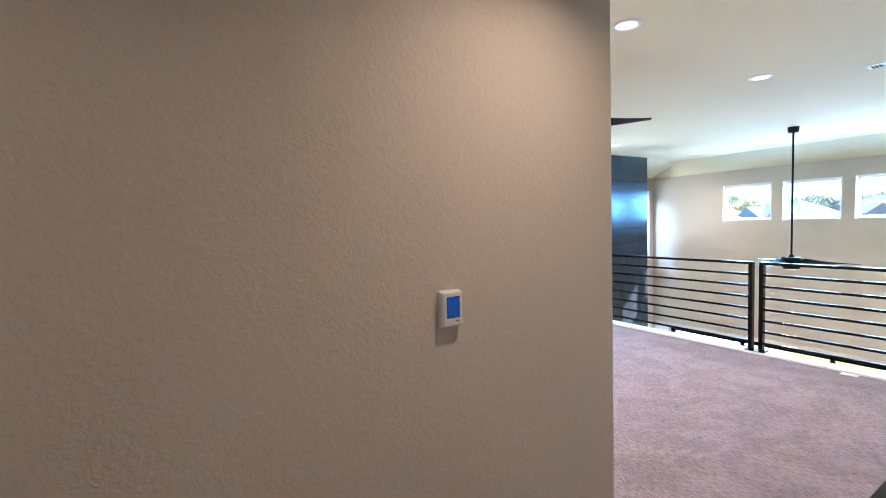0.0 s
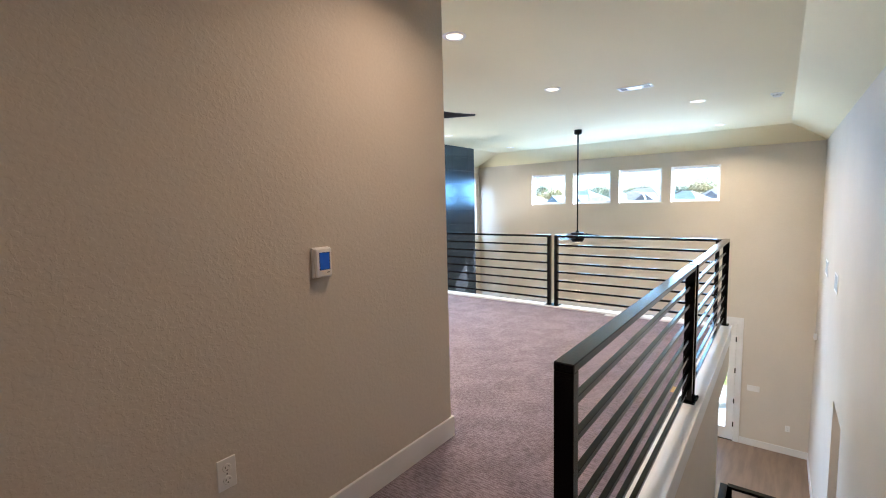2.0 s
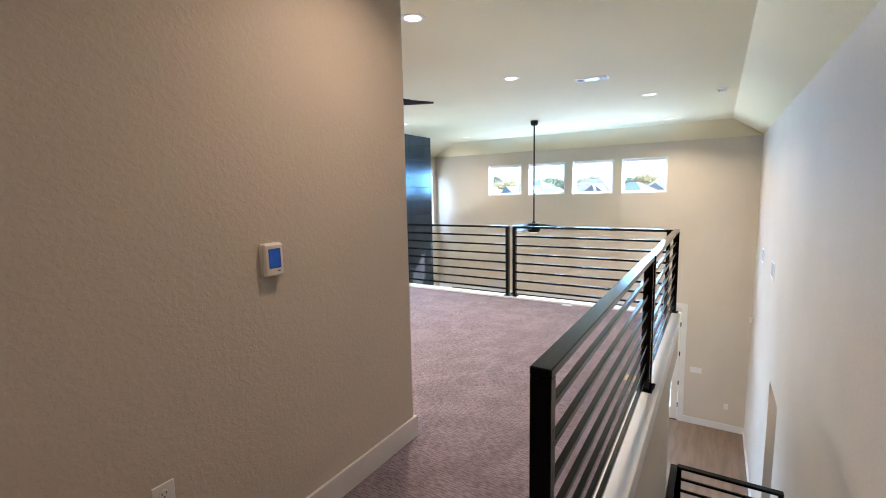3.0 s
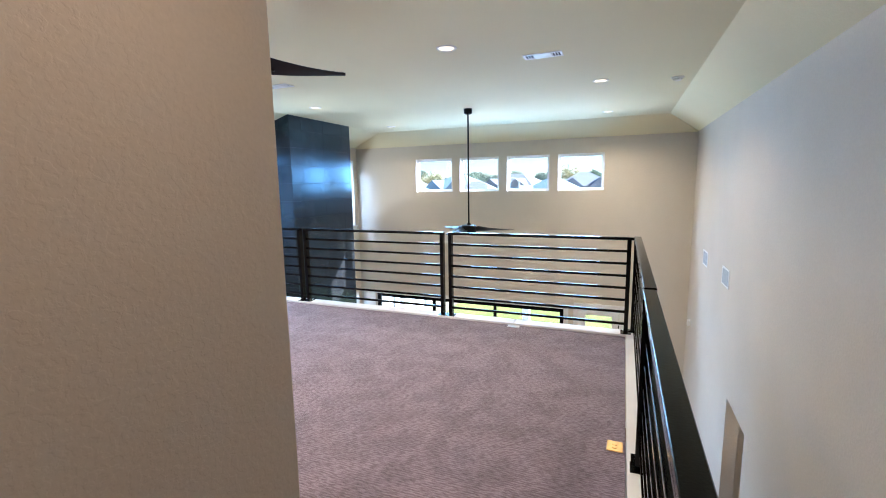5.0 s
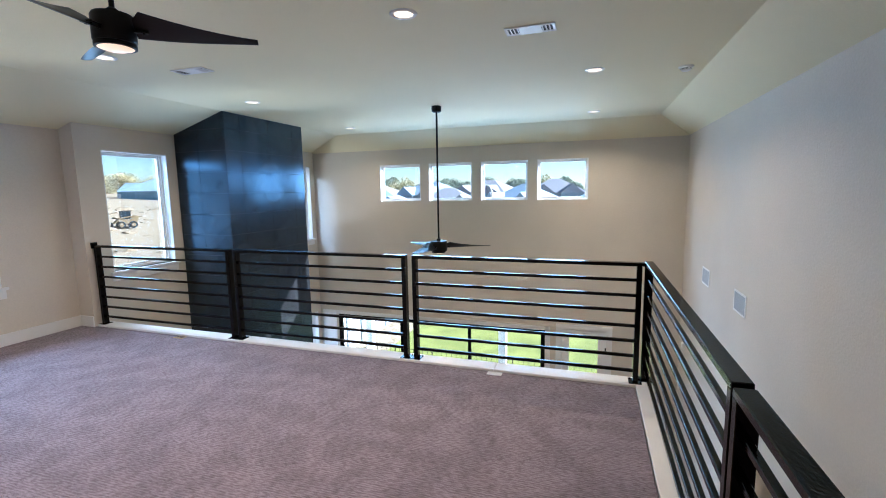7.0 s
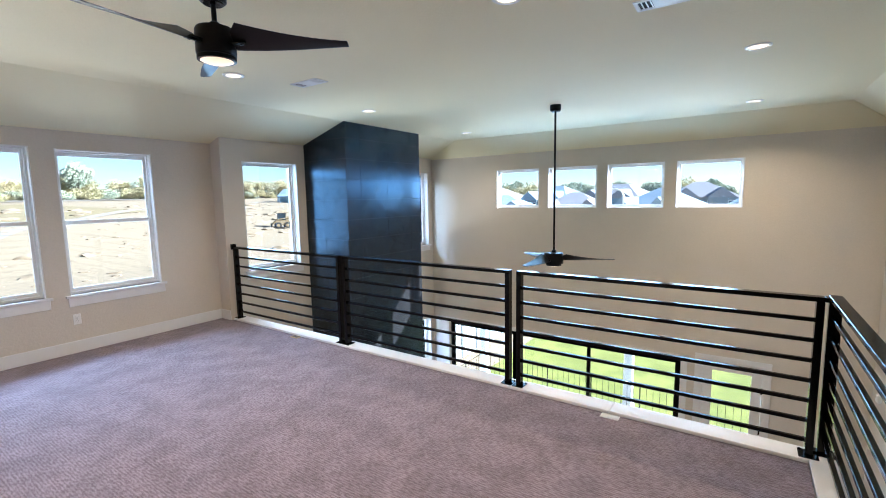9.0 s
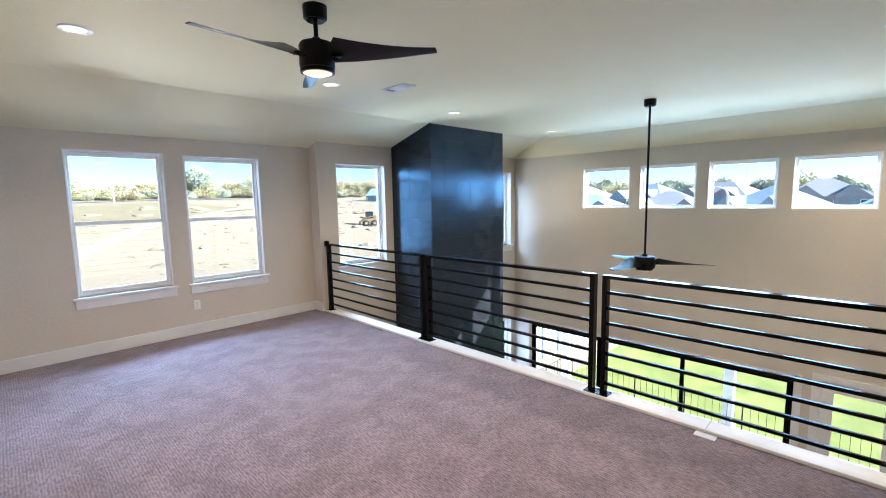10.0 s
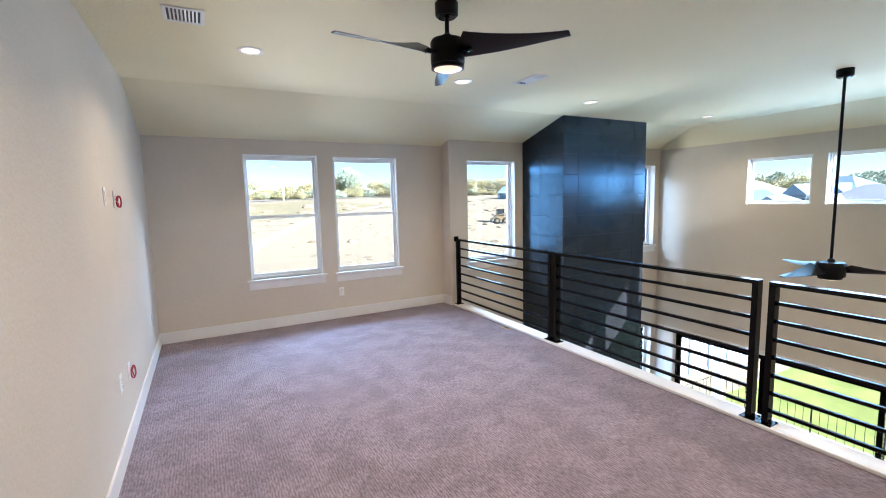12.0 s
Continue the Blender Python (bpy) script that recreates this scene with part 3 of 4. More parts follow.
def strip(name, pts, width, mat, label, category, z=0.03):
    """A band of paving or grass laid along the land."""
    bm, prev = bmesh.new(), None
    fine = []
    for a, b in zip(pts, pts[1:]):
        for k in range(8):
            fine.append(Vector(a).lerp(Vector(b), k / 8))
    fine.append(Vector(pts[-1]))
    for k, p in enumerate(fine):
        d = fine[min(k + 1, len(fine) - 1)] - fine[max(k - 1, 0)]
        side = Vector((d.y, -d.x)).normalized() * width / 2
        row = [bm.verts.new((q.x, q.y, hill(q.x, q.y) + z)) for q in (p - side, p - side * 0.33, p + side * 0.33, p + side)]
        if prev:
            for m in range(3):
                bm.faces.new((prev[m], prev[m + 1], row[m + 1], row[m]))
        prev = row
    bmesh.ops.recalc_face_normals(bm, faces=bm.faces)
    return structure(name, bm, mat, label, category)


strip("pavement", [(-12, 30), (5, 48), (15, 66), (34, 84), (80, 100)], 1.6, KERB, "pale concrete pavement across the lots", "pavement", 0.06)
strip("verge", [(-60, 62), (-10, 74), (14, 86), (30, 92)], 26, DRY, "dry grass verge", "grass", 0.05)
strip("road", [(-150, 108), (0, 112), (70, 122), (180, 130)], 8, KERB, "pale distant road", "road", 0.10)


def column(x, y):
    ob = thing("patio_column", pose(x, y, -3.56), "square white patio column", "column", "patio columns")
    part("shaft", boxes(((-0.10, -0.10, 0.12), (0.10, 0.10, 2.9)), bevel=0.006), WHITE, ob)
    part("base", boxes(((-0.13, -0.13, 0.0), (0.13, 0.13, 0.12)), bevel=0.006), WHITE, ob)
    part("capital", boxes(((-0.13, -0.13, 2.9), (0.13, 0.13, 3.01)), bevel=0.006), WHITE, ob)


for cy in (6.80, 2.84, -1.0):
    column(12.75, cy)


def iron_fence(a, b, z):
    """Slim pickets between a thin top and bottom rail, with a stouter post every eighth."""
    n = math.dist(a, b)
    ob = thing("patio_fence", pose(a[0], a[1], z, 0, 0, math.degrees(math.atan2(b[1] - a[1], b[0] - a[0]))), "thin black iron picket fence at the patio edge", "fence")
    for zz in (0.08, 0.745):
        part("rail", boxes(((0, -0.006, zz), (n, 0.006, zz + 0.012)), bevel=0.002), STEEL, ob)
    bar = mesh_of("picket", boxes(((-0.004, -0.004, 0.02), (0.004, 0.004, 0.75))), STEEL)
    stout = mesh_of("post", boxes(((-0.013, -0.013, 0.0), (0.013, 0.013, 0.77)), bevel=0.002), STEEL)
    for k in range(int(n / 0.14)):
        p = new("post" if k % 8 == 0 else "picket", stout if k % 8 == 0 else bar)
        p.parent, p.location = ob, (0.06 + 0.14 * k, 0, 0)


iron_fence((12.45, -0.9), (12.45, 6.66), -3.56)
iron_fence((10.4, 6.72), (12.42, 6.72), -3.56)


def board_fence(x0, x1, y, h):
    """White vinyl privacy fence: posts with caps, a top rail and tongued boards between them."""
    z = hill(x0, y)
    ob = thing("privacy_fence", pose(x0, y, z), "white vinyl privacy fence with grey posts beside the lawn", "fence")
    bay = 0.96
    for k in range(int((x1 - x0) / bay) + 1):
        post = part("post", boxes(((k * bay - 0.06, -0.06, -0.1), (k * bay + 0.06, 0.06, h + 0.06)), bevel=0.006), STUCCO, ob, "grey post")
        part("cap", boxes(((k * bay - 0.075, -0.075, h + 0.06), (k * bay + 0.075, 0.075, h + 0.10)), bevel=0.01), VINYL, post)
    board = mesh_of("board", boxes(((0.010, -0.012, 0.06), (0.270, 0.012, h - 0.08)), bevel=0.004), VINYL)
    for k in range(int((x1 - x0) / bay)):
        part("rail", boxes(((k * bay + 0.06, -0.03, h - 0.08), ((k + 1) * bay - 0.06, 0.03, h)), ((k * bay + 0.06, -0.03, 0.0), ((k + 1) * bay - 0.06, 0.03, 0.06)), bevel=0.004), VINYL, ob)
        for j in range(3):
            p = new("board", board)
            p.parent, p.location = ob, (k * bay + 0.06 + 0.28 * j, 0, 0)


# Added in place of an unidentified bright strip with upright lines.
board_fence(11.2, 24.0, 8.4, 1.8)


def house(x, y, w, d, eave, ridge, turn, wall_mat, roof_mat, label, gable=True):
    """A one-storey house: walls, a hipped roof with overhang, a front gable and dark windows."""
    z0 = hill(x, y)
    ob = thing("house", pose(x, y, z0, 0, 0, turn), label, "house", "neighbouring houses")
    e, r = eave - 0.4 - z0, ridge - 0.55 - z0
    part("wall", boxes(((-w / 2, -d / 2, -0.5), (w / 2, d / 2, e))), wall_mat, ob)

    def roof(name, x0, x1, y0, y1, za, zb, hip, mat):
        bm = bmesh.new()
        v = [bm.verts.new(p) for p in ((x0, y0, za), (x1, y0, za), (x1, y1, za), (x0, y1, za), (x0 + hip, (y0 + y1) / 2, zb), (x1 - hip, (y0 + y1) / 2, zb))]
        for f in ((0, 1, 5, 4), (2, 3, 4, 5), (1, 2, 5), (3, 0, 4), (3, 2, 1, 0)):
            bm.faces.new([v[k] for k in f])
        return part(name, bm, mat, ob)
    o = 0.5
    roof("roof", -w / 2 - o, w / 2 + o, -d / 2 - o, d / 2 + o, e, r, d * 0.42, roof_mat)
    if gable:
        bm = bmesh.new()
        g, h = w * 0.20, (r - e) * 0.62
        for k in (0, 1):
            cx = (-w * 0.24, w * 0.26)[k]
            v = [bm.verts.new(p) for p in ((-d / 2 - 1.3, cx - g, e), (-d / 2 - 1.3, cx + g, e), (-d / 2 - 1.3, cx, e + h), (0, cx - g, e), (0, cx + g, e), (0, cx, e + h))]
            bm.verts.index_update()
            for q in v:
                q.co = Vector((q.co.y, q.co.x, q.co.z))
            for f in ((0, 1, 2), (0, 2, 5, 3), (1, 4, 5, 2), (3, 5, 4), (0, 3, 4, 1)):
                bm.faces.new([v[i] for i in f])
        bmesh.ops.recalc_face_normals(bm, faces=bm.faces)
        part("roof", bm, roof_mat, ob)
        for k in (0, 1):
            cx = (-w * 0.24, w * 0.26)[k]
            part("wall", boxes(((cx - g * 0.9, -d / 2 - 1.2, -0.5), (cx + g * 0.9, -d / 2 + 0.1, e))), wall_mat, ob)
    for k in range(4):
        u = -w * 0.40 + k * w * 0.27
        win = part("window", boxes(((u - 0.55, -d / 2 - 1.24 if gable and k in (1, 3) else -d / 2 - 0.04, e - 1.9), (u + 0.55, -d / 2 + 0.02, e - 0.5))), WINDOW_DARK, ob)
        part("frame", boxes(((u - 0.65, -d / 2 - 1.22 if gable and k in (1, 3) else -d / 2 - 0.02, e - 2.0), (u + 0.65, -d / 2 + 0.02, e - 0.42))), WHITE, win)
    return ob


PALE, BLUEISH = "pale one-storey house with a light shingle roof", "blue-grey house with a dark shingle roof"
row = random.Random(12)
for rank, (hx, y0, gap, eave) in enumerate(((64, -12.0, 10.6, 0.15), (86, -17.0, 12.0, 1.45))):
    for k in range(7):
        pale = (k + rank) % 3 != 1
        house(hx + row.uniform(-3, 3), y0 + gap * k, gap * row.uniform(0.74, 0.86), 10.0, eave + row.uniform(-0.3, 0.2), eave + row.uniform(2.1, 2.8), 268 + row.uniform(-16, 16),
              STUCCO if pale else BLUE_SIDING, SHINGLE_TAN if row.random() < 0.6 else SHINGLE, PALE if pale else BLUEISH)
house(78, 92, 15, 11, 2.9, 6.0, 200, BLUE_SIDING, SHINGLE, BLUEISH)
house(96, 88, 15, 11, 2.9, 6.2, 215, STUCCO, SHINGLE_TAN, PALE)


def crown_mesh(r, h, count, leaf, seed, mat):
    """Leaves in uneven clumps, each a small bent card of four corners."""
    rng = random.Random(seed)
    clumps = []
    for k in range(11):
        a, q = rng.uniform(0, 6.28), rng.uniform(0.2, 0.85)
        clumps.append((Vector((r * q * math.cos(a), r * q * math.sin(a), h * rng.uniform(-0.35, 0.5))), rng.uniform(0.28, 0.5)))
    bm = bmesh.new()
    for k in range(count):
        c, s = rng.choice(clumps)
        d = Vector((rng.gauss(0, 1), rng.gauss(0, 1), rng.gauss(0, 1))).normalized() * rng.random() ** 0.4
        p = c + Vector((d.x * r * s, d.y * r * s, d.z * h * s))
        u = Vector((rng.gauss(0, 1), rng.gauss(0, 1), rng.gauss(0, 1))).normalized()
        v = u.orthogonal().normalized()
        w = u.cross(v) * leaf * 0.5
        bm.faces.new([bm.verts.new(q) for q in (p - v * leaf, p - w, p + v * leaf + u * leaf * 0.2, p + w)])
    return mesh_of("crown", bm, mat)


def tree_proto(name, height, spread, mat, seed, label, count=1500, leaf=0.22, bush=False):
    ob = thing(name, pose(0, 0, 0), label, "tree" if not bush else "bush", "distant trees")
    rng = random.Random(seed)
    bole = height * (0.08 if bush else 0.45)
    part("trunk", tube([(0, 0, -0.3), (0.05 * height * 0.2, 0, bole * 0.6), (0, 0.03 * height, height * 0.6)], height * 0.022, 7), BARK, ob)
    for k in range(0 if bush else 5):
        a = k * 1.3 + rng.random()
        part("limb", tube([(0, 0, bole * 0.9), (spread * 0.3 * math.cos(a), spread * 0.3 * math.sin(a), height * 0.62), (spread * 0.6 * math.cos(a), spread * 0.6 * math.sin(a), height * 0.78)], height * 0.009, 5), BARK, ob)
    cr = new("crown", crown_mesh(spread, height * (0.55 if not bush else 0.62), count, leaf, seed, mat))
    cr.parent, cr.location = ob, (0, 0, height * (0.72 if not bush else 0.36))
    return ob


oak = tree_proto("tree", 7.2, 3.8, TREE_LEAF, 3, "broad dark green oak on the skyline", 2600, 0.30)
oak.location = (38.2, 123, hill(38.2, 123))
oak2 = tree_proto("tree", 7.5, 3.6, LEAF, 5, "yellow-green tree on the scrub ridge", 1700, 0.26)
oak2.location = (74, 128, hill(74, 128))
bush = tree_proto("bush", 4.6, 3.4, LEAF, 8, "yellow-green scrub bush on the ridge", 1300, 0.24, bush=True)
bush.location = (0, 118, hill(0, 118))
bush2 = tree_proto("bush", 4.2, 3.0, TREE_LEAF, 9, "green scrub bush on the ridge", 1300, 0.22, bush=True)
bush2.location = (8, 124, hill(8, 124))
rng = random.Random(21)
for k in range(280):
    x = -34 + 0.62 * k + rng.uniform(-2, 2)
    y = 117 + rng.uniform(-3, 12) + x * 0.05
    src = (bush, bush, bush, bush2, bush, oak2)[rng.randrange(6)]
    s = rng.uniform(0.6, 1.0)
    m = Matrix.LocRotScale((x, y, hill(x, y)), Euler((0, 0, rng.uniform(0, 6.3))), (s, s, s * rng.uniform(0.6, 0.8)))
    c = copy_thing(src, m)
    c.matrix_basis = m
for k in range(34):
    y = 4 + 1.9 * k + rng.uniform(-1, 1)
    x = 96 + rng.uniform(-6, 8)
    s = rng.uniform(0.7, 0.98)
    m = Matrix.LocRotScale((x, y, hill(x, y) + 0.3), Euler((0, 0, rng.uniform(0, 6.3))), (s, s, s))
    c = copy_thing((oak, oak2, oak)[rng.randrange(3)], m)
    c.matrix_basis = m

# heaps of dug earth, light poles, a loader
hb = bmesh.new()
for k in range(640):
    x, y = rng.uniform(2, 62), rng.uniform(38, 92)
    s = rng.uniform(0.05, 0.22) if k % 14 else rng.uniform(0.35, 0.6)
    if abs(y - 30 - (x + 12) * 1.1) < 5 and x < 16:
        continue
    r = bmesh.ops.create_icosphere(hb, subdivisions=2 if s > 0.3 else 1, radius=1.0)
    for v in r["verts"]:
        q = v.co * (1 + 0.45 * noise.noise(v.co * 1.7 + Vector((k, 0, 0))))
        v.co = Vector((x + q.x * s * 2.4, y + q.y * s * 1.8, hill(x, y) + q.z * s * 0.75))
tagged(part("earth_heaps", hb, MOUND, smooth=True), "heaps of dug pale earth on the lots", "earth", kind="stuff")


def light_pole(x, y, h, arm, label):
    z = hill(x, y)
    ob = thing("street_lamp", pose(x, y, z), label, "street lamp", "street lamps")
    part("pole", tube([(0, 0, -0.2), (0, 0, h * 0.5), (0, 0, h)], 0.09, 8), WHITE, ob, smooth=True)
    part("arm", tube([(0, 0, h), (0, arm * 0.15, h + 0.35), (0, arm * 0.5, h + 0.5), (0, arm, h + 0.42)], 0.06, 8), WHITE, ob, smooth=True)
    part("lamp_head", boxes(((-0.12, arm - 0.1, h + 0.37), (0.12, arm + 0.22, h + 0.45)), bevel=0.03), WHITE, ob)


light_pole(18.0, 106, 4.0, 0.5, "slim white street lamp by the road")
light_pole(38, 8.6, 5.3, 1.2, "white curved-arm street lamp between houses")


def loader(x, y, turn):
    ob = thing("skid_loader", pose(x, y, hill(x, y), 0, 0, turn), "small yellow skid-steer loader on the bare lot", "loader")
    part("body", boxes(((-1.1, -0.6, 0.45), (0.9, 0.6, 1.15)), ((-1.25, -0.62, 0.9), (-0.4, 0.62, 1.5)), bevel=0.06), YELLOW, ob)
    part("cab", boxes(((-0.45, -0.5, 1.1), (-0.38, 0.5, 2.1)), ((0.55, -0.5, 1.1), (0.62, 0.5, 2.1)), ((-0.5, -0.55, 2.05), (0.68, 0.55, 2.15)), bevel=0.02), RUBBER, ob)
    part("glazing", boxes(((-0.4, -0.45, 1.15), (0.57, 0.45, 2.05))), WINDOW_DARK, ob)
    part("bucket", boxes(((1.5, -0.85, 0.1), (2.2, 0.85, 0.2)), ((1.45, -0.85, 0.1), (1.55, 0.85, 0.75)), bevel=0.02), RUBBER, ob)
    for s in (-0.72, 0.72):
        part("lift_arm", tube([(-1.0, s, 1.55), (0.7, s, 1.25), (1.5, s, 0.45)], 0.08, 6), YELLOW, ob)
        for wx in (-0.62, 0.62):
            wheel = part("wheel", moved(lathe([(0.2, -0.14), (0.38, -0.15), (0.44, -0.1), (0.44, 0.1), (0.38, 0.15), (0.2, 0.14)], 20), pose(wx, s * 1.0, 0.44, 90)), RUBBER, ob)
            part("rim", moved(lathe([(0.05, -0.16), (0.22, -0.16), (0.22, 0.16), (0.05, 0.16)], 14), pose(wx, s * 1.0, 0.44, 90)), YELLOW, wheel)


loader(41.6, 56.0, 150)


# ---- glazed doors below ----
def sliding_door():
    ob = thing("sliding_door_unit", pose(0, 0, 0), "black-framed three-panel glass wall to the patio", "door")
    y0, y1, z0, z1 = SLIDER
    x = X_FAR + 0.05
    part("door_frame", boxes(((x, y0, z1 - 0.06), (x + 0.09, y1, z1)), ((x, y0, z0), (x + 0.09, y0 + 0.05, z1 - 0.06)), ((x, y1 - 0.05, z0), (x + 0.09, y1, z1 - 0.06)),
                             ((x, y0 + 0.05, z0), (x + 0.09, y1 - 0.05, z0 + 0.04)), bevel=0.003), STEEL, ob)
    edges = [y0 + 0.05, 2.99, 4.50, y1 - 0.05]
    for k, (a, b) in enumerate(zip(edges, edges[1:])):
        xo = x + 0.02 + 0.012 * (k % 2)
        panel = part("panel", boxes(((xo, a, z0 + 0.04), (xo + 0.04, a + 0.035, z1 - 0.06)), ((xo, b - 0.035, z0 + 0.04), (xo + 0.04, b, z1 - 0.06)),
                                    ((xo, a + 0.035, z1 - 0.10), (xo + 0.04, b - 0.035, z1 - 0.06)), ((xo, a + 0.035, z0 + 0.04), (xo + 0.04, b - 0.035, z0 + 0.11)), bevel=0.002), STEEL, ob)
        pane = part("pane", boxes(((xo + 0.016, a + 0.032, z0 + 0.105), (xo + 0.022, b - 0.032, z1 - 0.095))), GLASS, panel, "clear glass pane")
        pane.visible_shadow = False
    part("handle", boxes(((x - 0.03, 3.03, -2.6), (x - 0.01, 3.05, -2.3)), ((x - 0.012, 3.03, -2.58), (x + 0.03, 3.05, -2.55)), ((x - 0.012, 3.03, -2.35), (x + 0.03, 3.05, -2.32)), bevel=0.003), STEEL, ob)


sliding_door()


def patio_door():
    ob = thing("patio_door", pose(0, 0, 0), "closed white door with one tall glass light", "door")
    y0, y1, z0, z1 = DOOR
    x = X_FAR
    part("casing", boxes(((x - 0.018, y0 - 0.09, z0), (x - 0.001, y0, z1 + 0.09)), ((x - 0.018, y1, z0), (x - 0.001, y1 + 0.09, z1 + 0.09)), ((x - 0.018, y0, z1), (x - 0.001, y1, z1 + 0.09)), bevel=0.003), WHITE, ob)
    part("jamb", boxes(((x + 0.001, y0, z0), (x + 0.15, y0 + 0.02, z1)), ((x + 0.001, y1 - 0.02, z0), (x + 0.15, y1, z1)), ((x + 0.001, y0 + 0.02, z1 - 0.02), (x + 0.15, y1 - 0.02, z1)), bevel=0.002), WHITE, ob)
    a, b, s = y0 + 0.024, y1 - 0.024, 0.13
    leaf = part("leaf", boxes(((x + 0.01, a, z0 + 0.012), (x + 0.055, a + s, z1 - 0.024)), ((x + 0.01, b - s, z0 + 0.012), (x + 0.055, b, z1 - 0.024)),
                              ((x + 0.01, a + s, z1 - 0.024 - s), (x + 0.055, b - s, z1 - 0.024)), ((x + 0.01, a + s, z0 + 0.012), (x + 0.055, b - s, z0 + 0.26)), bevel=0.002), WHITE, ob)
    pane = part("pane", boxes(((x + 0.028, a + s - 0.005, z0 + 0.255), (x + 0.036, b - s + 0.005, z1 - 0.15))), GLASS, leaf, "clear glass pane")
    pane.visible_shadow = False
    for zz in (-1.45, -2.1, -2.75, -3.25):
        part("hinge", boxes(((x + 0.0, y0 + 0.012, zz), (x + 0.012, y0 + 0.034, zz + 0.10)), bevel=0.002), STEEL, ob)
    part("threshold", boxes(((x - 0.01, y0 + 0.02, z0), (x + 0.14, y1 - 0.02, z0 + 0.011))), STEEL, ob)
    knob = moved(lathe([(0.03, 0), (0.03, 0.008), (0.01, 0.012), (0.01, 0.04), (0.026, 0.05), (0.028, 0.065), (0.012, 0.075)], 18), pose(x + 0.01, b - 0.06, -2.55, 0, -90, 0))
    part("door_knob", knob, STEEL, ob, smooth=True)


patio_door()
structure("trim_panel", boxes(((X_FAR - 0.02, 6.06, LOW), (X_FAR - 0.001, 6.40, -1.02)), bevel=0.003), WHITE, "white trim panel beside the glass wall", "trim")
structure("trim_slider", boxes(((X_FAR - 0.014, 1.40, -1.10), (X_FAR - 0.001, 6.058, -1.02)), ((X_FAR - 0.014, 1.36, LOW), (X_FAR - 0.001, 1.455, -1.02)), bevel=0.003), WHITE, "white casing of the glass wall", "trim")


# ---- ceiling fans ----
def blade_mesh(length):
    """A twisted, scimitar-cut blade: broad and pitched at the root, narrow and flat at the tip."""
    bm, rings = bmesh.new(), []
    n = 14
    for k in range(n + 1):
        t = k / n
        r = 0.10 + (length - 0.10) * t
        lead = 0.035 + 0.012 * math.sin(t * 3.1)
        trail = -(0.105 * (1 - t) ** 1.2 + 0.030)
        if k == 0:
            trail *= 0.55
        pitch = -radians(30 * (1 - t) ** 1.3 + 9)
        ring = []
        for u, h in ((lead, 0.0), (lead * 0.6, 0.005), (trail * 0.5, 0.004), (trail, 0.0), (trail * 0.5, -0.004), (lead * 0.6, -0.005)):
            ring.append(bm.verts.new((r, u * math.cos(pitch) - h * math.sin(pitch), u * math.sin(pitch) + h * math.cos(pitch))))
        rings.append(ring)
    for a, b in zip(rings, rings[1:]):
        for k in range(6):
            j = (k + 1) % 6
            bm.faces.new((a[k], a[j], b[j], b[k]))
    bm.faces.new(rings[0][::-1])
    bm.faces.new(rings[-1])
    bmesh.ops.recalc_face_normals(bm, faces=bm.faces)
    return mesh_of("blade", bm, BLADE, smooth=True)


def ceiling_fan(x, y, drop, turn, label, radius, k_hub=1.0):
    """drop: from the ceiling to the blades."""
    ob = thing("ceiling_fan", pose(x, y, CEILING), label, "ceiling fan", "ceiling fans")
    part("canopy", lathe([(0.02, -0.075), (0.058, -0.075), (0.066, -0.068), (0.068, -0.01), (0.068, 0.0)], 36), FAN_BLACK, ob, smooth=True)
    part("canopy_ring", lathe([(0.030, -0.082), (0.050, -0.082), (0.052, -0.075), (0.030, -0.075)], 30), STEEL, ob, smooth=True)
    part("downrod", lathe([(0.013, -drop + 0.09), (0.013, -0.07)], 16), FAN_BLACK, ob, smooth=True)
    part("collar", lathe([(0.034, -drop + 0.085), (0.030, -drop + 0.105), (0.016, -drop + 0.118)], 20), FAN_BLACK, ob, smooth=True)
    part("motor_housing", lathe([(0.096 * k_hub, -drop - 0.06), (0.100 * k_hub, -drop - 0.05), (0.100 * k_hub, -drop + 0.065), (0.092 * k_hub, -drop + 0.080), (0.02, -drop + 0.088)], 44), FAN_BLACK, ob, smooth=True)
    light = part("light_kit", lathe([(0.089, -drop - 0.085), (0.097, -drop - 0.083), (0.097, -drop - 0.064), (0.090, -drop - 0.060)], 44), FAN_BLACK, ob, "black light kit rim", smooth=True)
    part("lens", lathe([(0.001, -drop - 0.100), (0.05, -drop - 0.097), (0.088, -drop - 0.083), (0.088, -drop - 0.070)], 40), HALO, light, "glowing warm lens", smooth=True)
    me = blade_mesh(radius)
    for k in range(3):
        b = new("blade", me)
        b.parent = ob
        b.matrix_basis = pose(0, 0, -drop, 0, 0, turn + 120 * k)
        part("blade_iron", boxes(((0.07, -0.03, -0.004), (0.16, 0.03, 0.004)), bevel=0.002), FAN_BLACK, b)
        for s in (-0.015, 0.015):
            part("screw", moved(lathe([(0.006, -0.010), (0.006, 0.009), (0.003, 0.012)], 8), Matrix.Translation((0.14, s, 0))), STEEL, b)
    return ob


ceiling_fan(3.148, 3.062, 0.285, -54.0, "black three-blade ceiling fan with a lit lens", 0.70)
ceiling_fan(7.275, 2.712, 1.93, 173.0, "black ceiling fan hung low on a long downrod", 0.74, 1.2)


